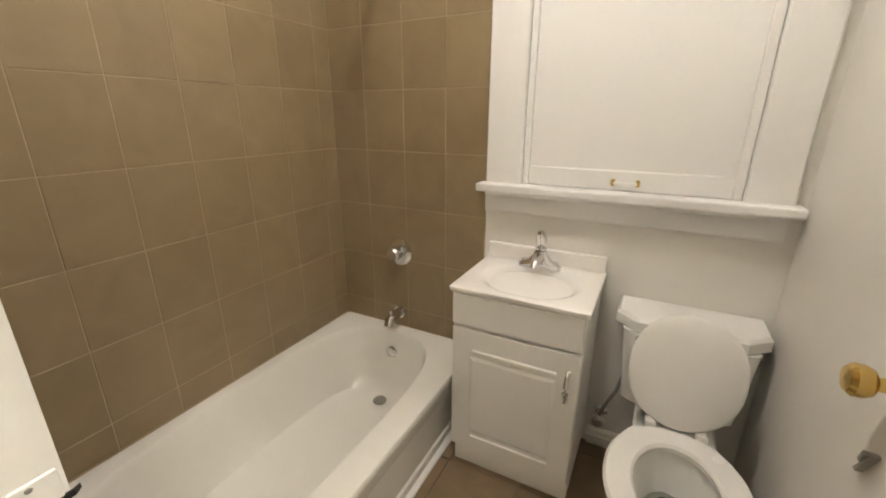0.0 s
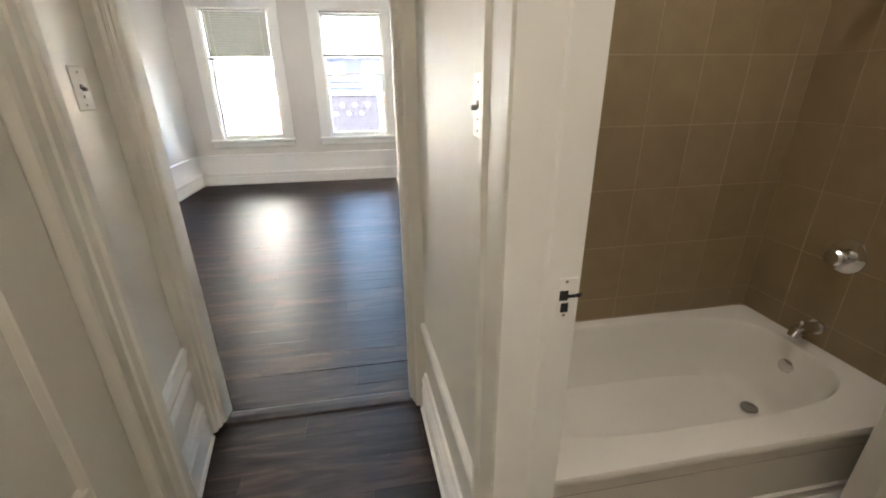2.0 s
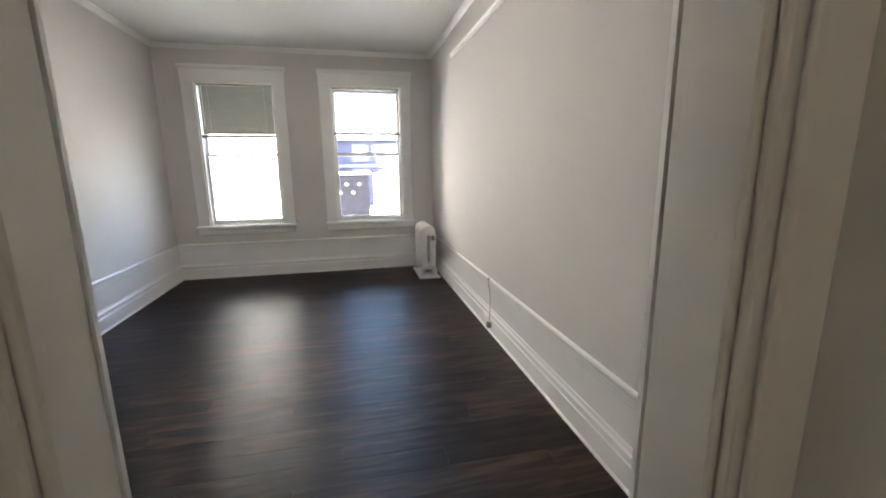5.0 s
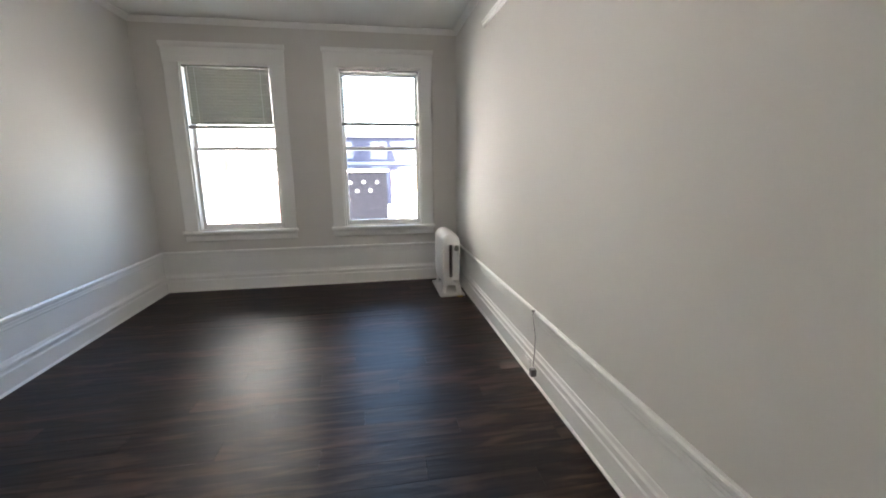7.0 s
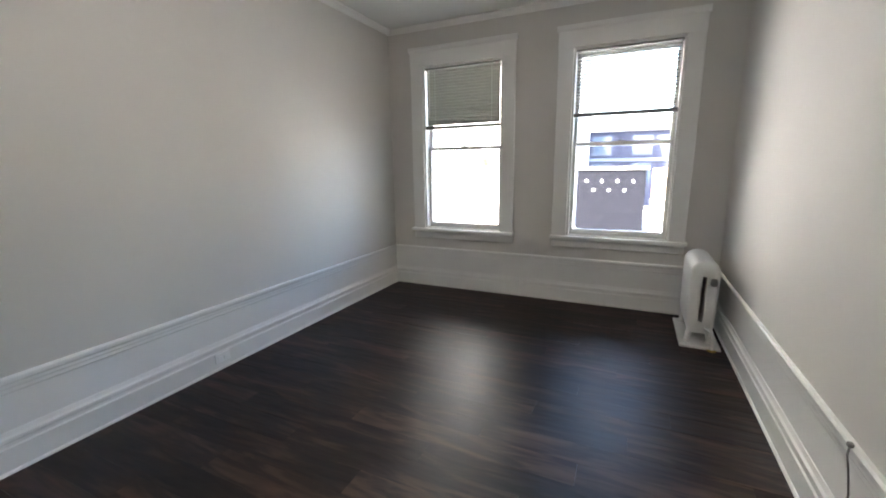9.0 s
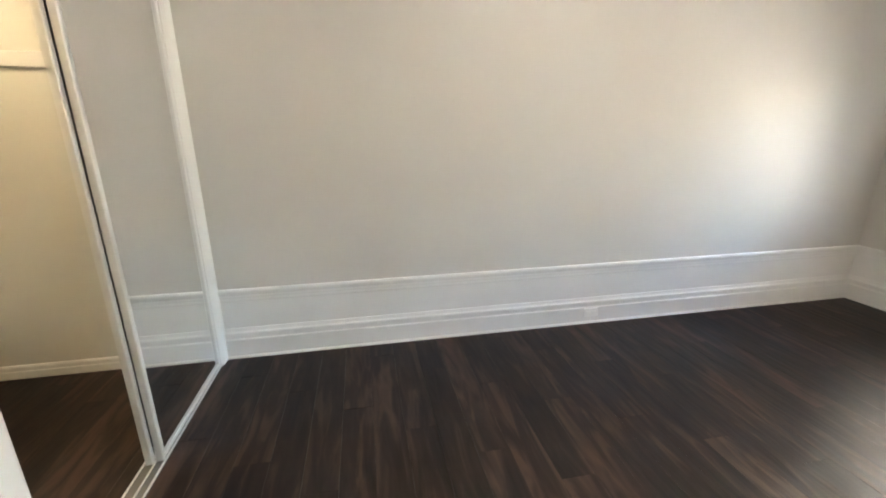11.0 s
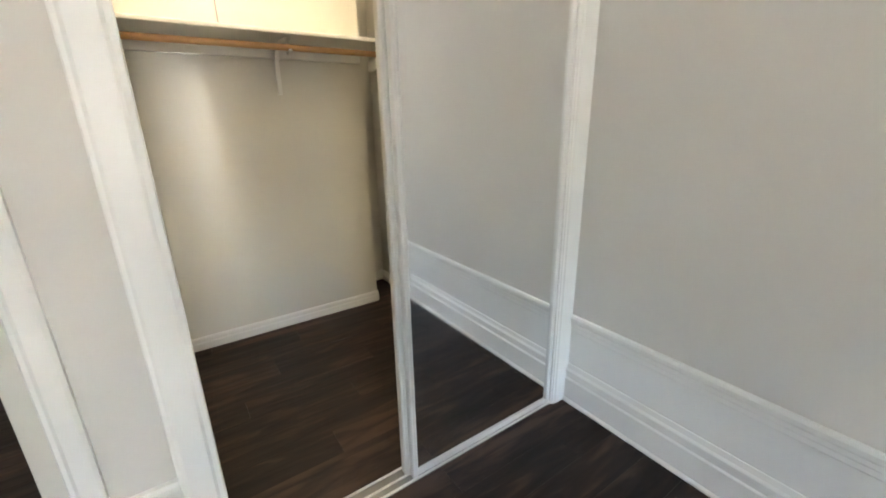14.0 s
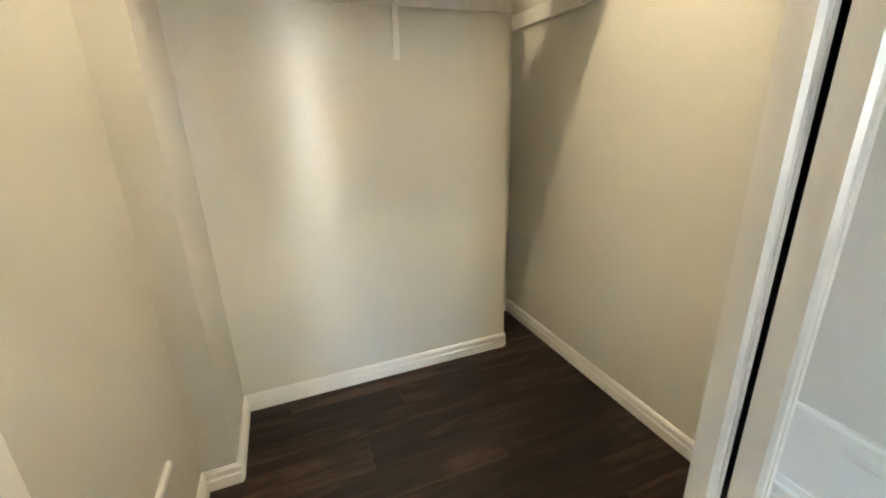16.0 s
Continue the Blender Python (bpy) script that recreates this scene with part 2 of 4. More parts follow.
def add_loft(bm, rings, cap_start=True, cap_end=True):
    vs = [[bm.verts.new(p) for p in ring] for ring in rings]
    n = len(vs[0])
    for r, s in zip(vs, vs[1:]):
        for i in range(n):
            j = (i + 1) % n
            bm.faces.new((r[i], r[j], s[j], s[i]))
    if cap_start:
        bm.faces.new(vs[0][::-1])
    if cap_end:
        bm.faces.new(vs[-1])
    return bm


def oval(cx, cy, z, rx, ry, n=40, power=2.0):
    out = []
    for i in range(n):
        a = 2 * math.pi * i / n
        c, s = math.cos(a), math.sin(a)
        out.append((cx + rx * math.copysign(abs(c) ** (2 / power), c), cy + ry * math.copysign(abs(s) ** (2 / power), s), z))
    return out


def add_tube(bm, points, radius, n=12, cap=True):
    """A round tube along a line of points, with one radius or one for each point."""
    pts = [Vector(p) for p in points]
    radii = radius if isinstance(radius, (list, tuple)) else [radius] * len(pts)
    rings = []
    for i, p in enumerate(pts):
        d = (pts[min(i + 1, len(pts) - 1)] - pts[max(i - 1, 0)]).normalized()
        u = d.cross(Vector((0, 0, 1)))
        u = u.normalized() if u.length > 0.01 else Vector((1, 0, 0))
        w = d.cross(u).normalized()
        rings.append([p + (u * math.cos(2 * math.pi * k / n) + w * math.sin(2 * math.pi * k / n)) * radii[i] for k in range(n)])
    return add_loft(bm, rings, cap, cap)


def tube(name, points, radius, material, parent=None, label="", n=12):
    return mesh_object(name, add_tube(bmesh.new(), points, radius, n), material, parent, label, smooth=True)


def lathe(name, profile, at, axis, material, parent=None, label="", n=28):
    """Turn a profile of (radius, height) about an axis through a place."""
    rings = []
    for r, h in profile:
        ring = []
        for k in range(n):
            a = 2 * math.pi * k / n
            u, w = max(r, 0.0004) * math.cos(a), max(r, 0.0004) * math.sin(a)
            ring.append({"z": (at[0] + u, at[1] + w, at[2] + h), "x": (at[0] + h, at[1] + u, at[2] + w),
                         "y": (at[0] + u, at[1] + h, at[2] + w)}[axis])
        rings.append(ring)
    return mesh_object(name, add_loft(bmesh.new(), rings), material, parent, label, smooth=True)


def wall(name, axis, face, back, u0, u1, z0, z1, material, holes=()):
    """A wall between two planes, with openings (u from, u to, z from, z to) cut right through."""
    us = sorted({u0, u1, *[h[0] for h in holes], *[h[1] for h in holes]})
    zs = sorted({z0, z1, *[h[2] for h in holes], *[h[3] for h in holes]})
    us = [u for u in us if u0 <= u <= u1]
    zs = [z for z in zs if z0 <= z <= z1]

    def solid(i, j):
        if i < 0 or j < 0 or i >= len(us) - 1 or j >= len(zs) - 1:
            return False
        u, z = (us[i] + us[i + 1]) / 2, (zs[j] + zs[j + 1]) / 2
        return not any(h[0] < u < h[1] and h[2] < z < h[3] for h in holes)

    bm = bmesh.new()
    cache = {}

    def vert(u, d, z):
        k = (round(u, 5), d, round(z, 5))
        if k not in cache:
            cache[k] = bm.verts.new((d, u, z) if axis == "x" else (u, d, z))
        return cache[k]

    for i in range(len(us) - 1):
        for j in range(len(zs) - 1):
            if not solid(i, j):
                continue
            a, b, c, d = us[i], us[i + 1], zs[j], zs[j + 1]
            for p in (face, back):
                bm.faces.new((vert(a, p, c), vert(b, p, c), vert(b, p, d), vert(a, p, d)))
            for near, u in ((solid(i - 1, j), a), (solid(i + 1, j), b)):
                if not near:
                    bm.faces.new((vert(u, face, c), vert(u, back, c), vert(u, back, d), vert(u, face, d)))
            for near, z in ((solid(i, j - 1), c), (solid(i, j + 1), d)):
                if not near:
                    bm.faces.new((vert(a, face, z), vert(b, face, z), vert(b, back, z), vert(a, back, z)))
    return tagged(mesh_object(name, bm, material), kind="structure")


def moulding(name, profile, axis, at, side, a, b, material=None, parent=None):
    """A strip on a wall: profile of (how proud, height) swept along the wall. at: the wall's plane, side: +1 or -1 into the room."""
    out = [(at, profile[0][1])] + [(at + side * d, z) for d, z in profile] + [(at, profile[-1][1])]
    clean = []
    for p in out:
        if not clean or (abs(p[0] - clean[-1][0]) + abs(p[1] - clean[-1][1])) > 1e-6:
            clean.append(p)
    ob = prism(name, clean, axis, a, b, material or TRIM, parent)
    return tagged(ob, kind="structure") if not parent else ob

# ---------------------------------------------------------------- structure
H = 2.889                                   # ceiling height
LW, RW = (0.42, 1.335), (2.02, 2.94)        # clear openings of the two windows
WZ0, WZ1 = 0.70, 2.47
wall("wall_north", "y", 0.0, 0.22, -0.15, 3.52, -0.1, H, WALL, [(*LW, WZ0, WZ1), (*RW, WZ0, WZ1)])
wall("wall_west", "x", 0.0, -0.15, -5.06, 0.0, -0.1, H, WALL)
wall("wall_east", "x", 3.365, 3.52, -5.02, 0.0, -0.1, H, WALL)
wall("wall_south", "y", -5.02, -5.12, 0.0, 3.52, -0.1, H, WALL, [(0.09, 1.535, -0.1, 2.16), (1.795, 2.895, -0.1, 2.10)])
wall("wall_closet_west", "x", 0.0, -0.15, -7.26, -5.06, -0.1, H, CLOSETWALL)
wall("wall_closet_back", "y", -6.648, -7.04, 0.252, 1.74, -0.1, H, CLOSETWALL)
wall("wall_alcove_back", "y", -7.04, -7.26, -0.15, 1.74, -0.1, H, CLOSETWALL)
wall("wall_closet_east", "x", 1.74, 1.79, -7.04, -5.12, -0.1, H, CLOSETWALL)
wall("wall_closet_pier", "x", 1.622, 1.74, -6.648, -6.235, -0.1, H, CLOSETWALL)
wall("wall_hall_west", "x", 1.93, 1.83, -8.30, -5.70, -0.1, H, HALLPAINT, [(-6.962, -5.872, 0.0, 2.05)])
wall("wall_hall_east", "x", 2.867, 2.970, -8.30, -6.20, -0.1, H, HALLPAINT, [(-7.10, -6.315, -0.1, 2.05)])
prism("wall_hall_west_end", [(1.79, -5.70), (1.912, -5.70), (1.862, -5.398), (1.84, -5.30), (1.79, -5.30)], "z", -0.1, H, HALLPAINT, kind="structure")
prism("wall_hall_east_end", [(2.985, -6.20), (2.867, -6.20), (2.826, -5.394), (2.84, -5.30), (2.985, -5.30)], "z", -0.1, H, HALLPAINT, kind="structure")
wall("wall_hall_south", "y", -8.30, -8.42, 1.83, 4.64, -0.1, H, HALLPAINT)
wall("wall_bath_north", "y", -5.3105, -5.16, 2.985, 4.64, -0.1, H, GROUT)
wall("wall_bath_tub_end", "x", 2.994, 2.970, -6.12, -5.305, -0.1, H, GROUT)
BX = 4.512                                   # bathroom's far wall
wall("wall_bath_east", "x", BX, 4.64, -7.20, -5.305, -0.1, H, BATHWALL, [(-7.03, -6.285, 1.138, 2.25)])
wall("wall_bath_tile_backing", "x", BX - 0.0085, BX, -6.132, -5.305, 0.0, 2.45, GROUT)
wall("wall_bath_south", "y", -7.20, -7.32, 2.985, 4.64, -0.1, H, BATHWALL)
tagged(box("ceiling", (-0.15, -8.42, H), (4.64, 0.22, H + 0.12), CEIL, bevel=0), kind="structure")
floor = tagged(box("floor", (-0.15, -8.42, -0.14), (2.985, 0.0, -0.006), SUBFLOOR, bevel=0), kind="structure")
tagged(box("floor_edge", (2.985, -5.12, -0.14), (3.52, 0.0, -0.0062), SUBFLOOR, bevel=0), kind="structure")
bath_floor = tagged(box("floor_bath", (2.985, -7.32, -0.14), (4.64, -5.16, -0.005), FGROUT, bevel=0), kind="structure")

# door surround between the hall and the room: splayed jambs with two beads, then a flat reveal
def bead(cx, cy, r, sgn):
    return [(cx + sgn * r * math.sin(radians(15 + 25 * j)), cy - r * math.cos(radians(15 + 25 * j))) for j in range(7)]


for nm, o, c, f, g, sgn in (("door_jamb_left", 1.79, 1.862, -5.398, 1.918, 1), ("door_jamb_right", 2.955, 2.826, -5.394, 2.753, -1)):
    r = 1.802 if sgn > 0 else 2.885
    outline = [(o, -5.03), (r, -5.03), (r, -5.236), (g, -5.236), (g, -5.318), (g - sgn * 0.004, -5.322)]
    outline += bead(g - sgn * 0.020, -5.335, 0.010, sgn)[::-1]
    outline += bead(g - sgn * 0.027, -5.363, 0.006, sgn)[::-1]
    outline += [(g - sgn * 0.034, -5.372), (c + sgn * 0.002, f), (o, f)]
    prism(nm, outline, "z", 0.0, 2.10, HALLPAINT, kind="structure")
tagged(box("door_head", (1.80, -5.375, 2.06), (2.945, -5.03, 2.11), HALLPAINT), kind="structure")
tagged(box("door_transom_wall", (1.83, -5.38, 2.105), (2.985, -5.12, H), HALLPAINT, bevel=0), kind="structure")
# casing on the room side of that opening and round the closet
for nm, x0, x1, top in (("door_casing", 1.742, 1.804, 2.20), ("door_casing_right", 2.883, 2.98, 2.20), ("closet_casing", 1.52, 1.603, 2.27), ("closet_casing_west", 0.0, 0.105, 2.27)):
    prism(nm, [(x0, -5.02), (x0, -5.004), (x0 + 0.008, -4.998), (x1 - 0.02, -4.998), (x1 - 0.012, -5.003), (x1 - 0.004, -5.003), (x1, -5.008), (x1, -5.02)],
          "z", 0.0, top, TRIM, kind="structure")
tagged(box("door_head_casing", (1.742, -5.02, 2.095), (2.98, -4.996, 2.205), TRIM), kind="structure")
tagged(box("closet_head_casing", (0.0, -5.02, 2.15), (1.603, -4.996, 2.275), TRIM), kind="structure")
tagged(box("closet_jamb_east", (1.505, -5.14, 0.0), (1.536, -5.008, 2.16), TRIM), kind="structure")
tagged(box("closet_jamb_west", (0.088, -5.14, 0.0), (0.112, -5.008, 2.16), TRIM), kind="structure")

# wainscot: cap rail and tall baseboard
RAIL = [(0.006, 0.380), (0.010, 0.387), (0.010, 0.405), (0.013, 0.412), (0.013, 0.427), (0.020, 0.438), (0.022, 0.455), (0.016, 0.465)]
BASE = [(0.020, 0.0), (0.024, 0.004), (0.024, 0.125), (0.018, 0.132), (0.018, 0.150), (0.024, 0.156), (0.024, 0.172), (0.016, 0.182), (0.010, 0.203)]
DADO = [(0.004, 0.19), (0.006, 0.2), (0.006, 0.385)]
SHOE = [(0.034, 0.0), (0.034, 0.008), (0.026, 0.016)]
RUNS = [("west", "y", 0.0, 1, -4.998, 0.0), ("north", "x", 0.0, -1, 0.0, 3.365), ("east", "y", 3.365, -1, -5.02, 0.0), ("pier", "x", -5.02, 1, 1.603, 1.742)]
for nm, ax, at, side, a, b in RUNS:
    moulding("chair_rail_" + nm, RAIL, ax, at, side, a, b)
    moulding("baseboard_" + nm, BASE, ax, at, side, a, b)
    moulding("dado_" + nm, DADO, ax, at, side, a, b)
    moulding("shoe_" + nm, SHOE, ax, at, side, a, b)
for nm, at, side, a, b, lean in (("hall_west", 1.910, 1, -5.70, -5.399, -0.165), ("hall_east", 2.866, -1, -6.19, -5.395, -0.050)):
    for strip, profile in (("chair_rail_", RAIL), ("baseboard_", BASE), ("shoe_", SHOE)) + ((("wainscot_bead_", [(0.004, 0.325), (0.014, 0.33), (0.014, 0.35), (0.004, 0.357)]),) if side == 1 else ()):
        ob = moulding(strip + nm, profile, "y", at, side, a, b)
        for v in ob.data.vertices:
            v.co.x += lean * (v.co.y - a)
LOWBASE = [(0.016, 0.0), (0.016, 0.045), (0.012, 0.05), (0.012, 0.072), (0.006, 0.083)]
for nm, ax, at, side, a, b in (("closet_west", "y", 0.0, 1, -7.04, -5.14), ("closet_back", "x", -6.648, 1, 0.252, 1.622), ("alcove", "x", -7.04, 1, 0.0, 0.252),
                               ("pier_side", "y", 1.622, -1, -6.648, -6.235), ("pier_front", "x", -6.235, 1, 1.61, 1.74), ("closet_east", "y", 1.74, -1, -6.235, -5.14),
                               ("bath_east", "y", BX, -1, -7.20, -6.66), ("bath_south", "x", -7.20, 1, 2.985, BX), ("alcove_side", "y", 0.252, -1, -7.04, -6.648)):
    moulding("baseboard_" + nm, LOWBASE, ax, at, side, a, b)
# crown along the ceiling, and picture rail on the long wall beside the radiator
CROWN = [(0.004, 2.835), (0.012, 2.842), (0.03, 2.868), (0.042, 2.876), (0.042, 2.8885)]
for nm, ax, at, side, a, b in (("west", "y", 0.0, 1, -5.02, 0.0), ("north", "x", 0.0, -1, 0.0, 3.365), ("east", "y", 3.365, -1, -5.02, 0.0), ("south", "x", -5.02, 1, 0.0, 3.365)):
    moulding("crown_" + nm, CROWN, ax, at, side, a, b)
PICT = [(0.004, 2.555), (0.016, 2.562), (0.016, 2.585), (0.026, 2.594), (0.026, 2.604), (0.010, 2.612)]
moulding("picture_rail_east", PICT, "y", 3.365, -1, -5.02, -1.2)


# ---------------------------------------------------------------- windows
def window(name, x0, x1, label):
    """A double-hung window with casing, stool and apron; x0..x1 is its clear opening."""
    w = base(name, (x0 + x1) / 2, 0.0, WZ0, label, "window", kind="structure")
    o0, o1 = x0 - 0.14, x1 + 0.135
    for nm, a, b in (("casing_left", o0, x0 + 0.004), ("casing_right", x1 - 0.004, o1)):
        part(nm, add_prism(bmesh.new(), [(a, 0.0), (a, -0.020), (a + 0.006, -0.024), (b - 0.006, -0.024), (b, -0.020), (b, 0.0)], "z", 0.69, 2.478), TRIM, w)
    part("head_casing", add_box(bmesh.new(), (o0 - 0.004, -0.026, 2.465), (o1 + 0.004, 0.0, 2.615), 0.003), TRIM, w)
    part("cap", add_prism(bmesh.new(), [(0.0, 2.612), (-0.03, 2.612), (-0.04, 2.625), (-0.044, 2.65), (-0.04, 2.662), (0.0, 2.662)], "x", o0 - 0.016, o1 + 0.016), TRIM, w)
    part("stool", add_box(bmesh.new(), (o0 - 0.015, -0.065, 0.660), (o1 + 0.015, 0.10, 0.694), 0.007, 2), TRIM, w)
    part("apron", add_prism(bmesh.new(), [(0.0, 0.578), (-0.016, 0.578), (-0.020, 0.584), (-0.020, 0.640), (-0.026, 0.652), (-0.026, 0.661), (0.0, 0.661)], "x", o0, o1), TRIM, w)
    for nm, a, b in (("jamb_left", x0, x0 + 0.022), ("jamb_right", x1 - 0.022, x1)):
        part(nm, add_box(bmesh.new(), (a, -0.002, 0.69), (b, 0.22, 2.47), 0.002), TRIM, w)
    part("jamb_head", add_box(bmesh.new(), (x0, -0.002, 2.445), (x1, 0.22, 2.475), 0.002), TRIM, w)
    for nm, y, z0, z1, low in (("lower_sash", 0.075, 0.694, 1.612, True), ("upper_sash", 0.118, 1.575, 2.447, False)):
        bm = bmesh.new()
        a, b = x0 + 0.022, x1 - 0.022
        st, br, tr = 0.032, (0.062 if low else 0.036), (0.036 if low else 0.05)
        for lo, hi in (((a, y, z0), (a + st, y + 0.036, z1)), ((b - st, y, z0), (b, y + 0.036, z1)),
                       ((a + st, y + 0.001, z0), (b - st, y + 0.035, z0 + br)), ((a + st, y + 0.001, z1 - tr), (b - st, y + 0.035, z1))):
            add_box(bm, lo, hi, 0.004)
        sash = part(nm, bm, TRIM, w)
        g = part("pane", add_box(bmesh.new(), (a + st - 0.005, y + 0.016, z0 + br - 0.005), (b - st + 0.005, y + 0.020, z1 - tr + 0.005)), CLEAR, sash)
        g.visible_shadow = False
        if low:
            xc = (a + b) / 2
            bm = bmesh.new()
            add_box(bm, (xc - 0.03, y - 0.002, z1), (xc + 0.03, y + 0.03, z1 + 0.008), 0.002)
            add_box(bm, (xc - 0.012, y + 0.002, z1 + 0.006), (xc + 0.012, y + 0.026, z1 + 0.024), 0.004)
            part("sash_lock", bm, STEEL, sash, "dull metal sash lock")
            part("lift", add_box(bmesh.new(), (xc - 0.03, y - 0.014, z0 + 0.02), (xc + 0.03, y + 0.002, z0 + 0.035), 0.004), TRIM, sash)
    return w


window("window_1", *LW, "white double-hung sash window in a wide painted casing, blind half lowered")
window("window_2", *RW, "white double-hung sash window in a wide painted casing, bright street behind")


def slat_mesh(width, tilt):
    """One curved slat, with its length along x, about its own centre."""
    bm = bmesh.new()
    rings = []
    for x in (-width / 2, width / 2):
        ring = []
        for s in (1, -1):
            for k in range(4):
                u = -0.018 + 0.036 * (k if s == 1 else 3 - k) / 3
                h = 0.0055 * (1 - (u / 0.018) ** 2) + s * 0.0003
                ring.append((x, u * math.cos(tilt) - h * math.sin(tilt), u * math.sin(tilt) + h * math.cos(tilt)))
        rings.append(ring)
    add_loft(bm, rings)
    bmesh.ops.recalc_face_normals(bm, faces=bm.faces)
    me = bpy.data.meshes.new("slat")
    bm.to_mesh(me)
    bm.free()
    me.materials.append(SLATMAT)
    return me


def blind(x0, x1, bottom, tilt, label):
    b = base("venetian_blind", (x0 + x1) / 2, 0.04, 2.44, label, "blind", group="blinds")
    part("headrail", add_box(bmesh.new(), (x0 + 0.012, 0.004, 2.43), (x1 - 0.012, 0.06, 2.467), 0.004), RAILMAT, b)
    me = slat_mesh(x1 - x0 - 0.075, tilt)
    n = int((2.412 - bottom - 0.022) / 0.0305) + 1
    for i in range(n):
        sl = new("slat", me)
        sl.parent = b
        sl.location = Vector(((x0 + x1) / 2, 0.034, 2.412 - i * 0.0305)) - b.location
    part("bottom_rail", add_box(bmesh.new(), (x0 + 0.004, 0.012, bottom - 0.016), (x1 - 0.004, 0.056, bottom + 0.020), 0.006, 2), RAILMAT, b)
    for xx in (x0 + 0.13, x1 - 0.13):
        part("ladder_cord", add_tube(bmesh.new(), [(xx, 0.034, 2.43), (xx, 0.034, bottom)], 0.0012, 6), PLASTIC, b)
    part("tilt_wand", add_tube(bmesh.new(), [(x0 + 0.07, 0.010, 2.43), (x0 + 0.071, 0.008, 1.93)], 0.004, 8), PLASTIC, b)
    return b


blind(*LW, 1.820, radians(-57), "grey venetian blind with closed slats lowered over the upper sash")
blind(*RW, 1.862, radians(-6), "pale venetian blind with open slats lowered over the upper sash")


# ---------------------------------------------------------------- room things
def radiator(x, y0, n):
    """Cast-iron radiator of n two-column sections, end on, against the long wall. x: centre, y0: near end."""
    r = base("radiator", x, y0 + n * 0.031, 0.02, "white-painted cast-iron column radiator standing on a board in the corner", "radiator")
    w, top, foot, th = 0.098, 0.685, 0.10, 0.056
    outer, inner = [], []
    for k in range(9):
        a = math.pi * k / 8
        outer.append((w * math.cos(a) * (1.0), top - 0.09 + 0.09 * math.sin(a)))
    outer += [(-w, 0.30), (-w * 0.96, 0.16), (-w * 0.72, foot), (w * 0.72, foot), (w * 0.96, 0.16), (w, 0.30)]
    for k in range(9):
        a = math.pi * k / 8
        inner.append((0.013 * math.cos(a), 0.545 + 0.013 * math.sin(a)))
    inner += [(-0.013, 0.40), (-0.013, 0.28), (-0.011, 0.20), (0.011, 0.20), (0.013, 0.28), (0.013, 0.40)]
    bm = bmesh.new()
    steps = [(-th / 2, 0.80, 1.5), (-th / 2 + 0.006, 0.93, 1.15), (-th / 2 + 0.018, 1.0, 1.0), (th / 2 - 0.018, 1.0, 1.0), (th / 2 - 0.006, 0.93, 1.15), (th / 2, 0.80, 1.5)]
    oo, ii = [], []
    for d, so, si in steps:
        oo.append([bm.verts.new((p[0] * so, d, 0.40 + (p[1] - 0.40) * (1 - (1 - so) * 0.35))) for p in outer])
        ii.append([bm.verts.new((p[0] * si, d, p[1])) for p in inner])
    m = len(outer)
    for rings in (oo, ii):
        for a, b in zip(rings, rings[1:]):
            for i in range(m):
                bm.faces.new((a[i], a[(i + 1) % m], b[(i + 1) % m], b[i]))
    for a, b in ((oo[0], ii[0]), (oo[-1], ii[-1])):
        for i in range(m):
            bm.faces.new((a[i], a[(i + 1) % m], b[(i + 1) % m], b[i]))
    bmesh.ops.recalc_face_normals(bm, faces=bm.faces)
    me = bpy.data.meshes.new("section")
    bm.to_mesh(me)
    bm.free()
    for f in me.polygons:
        f.use_smooth = True
    me.set_sharp_from_angle(angle=radians(50))
    me.materials.append(IRON)
    for i in range(n):
        s = new("section", me)
        s.parent = r
        s.location = Vector((x, y0 + 0.031 + i * 0.062, 0.0)) - r.location
    for i in (0, n - 1):
        for sx in (-1, 1):
            yy = y0 + 0.031 + i * 0.062
            part("foot", add_tube(bmesh.new(), [(x + sx * 0.078, yy, 0.022), (x + sx * 0.074, yy, 0.05), (x + sx * 0.06, yy, 0.13)], [0.026, 0.019, 0.024], 12), IRON, r)
    tube("supply_pipe", [(x + 0.085, y0 - 0.06, 0.0), (x + 0.085, y0 - 0.06, 0.10), (x + 0.07, y0 - 0.04, 0.15), (x + 0.03, y0 + 0.02, 0.155)], 0.014, IRON, r)
    lathe("pipe_collar", [(0.0, 0.0), (0.032, 0.0), (0.030, 0.006), (0.016, 0.010)], (x + 0.085, y0 - 0.06, 0.0), "z", BRASS, r, "tarnished floor collar")
    lathe("valve", [(0.0, 0.0), (0.02, 0.0), (0.024, 0.02), (0.02, 0.05), (0.012, 0.055)], (x + 0.055, y0 - 0.028, 0.50), "z", STEEL, r, "small air valve")
    return r


tagged(box("radiator_board", (3.025, -0.79, 0.0), (3.30, -0.17, 0.020), TRIM, bevel=0.004),
       "thick white-painted board on the floor under the radiator", "board")
radiator(3.155, -0.73, 8)


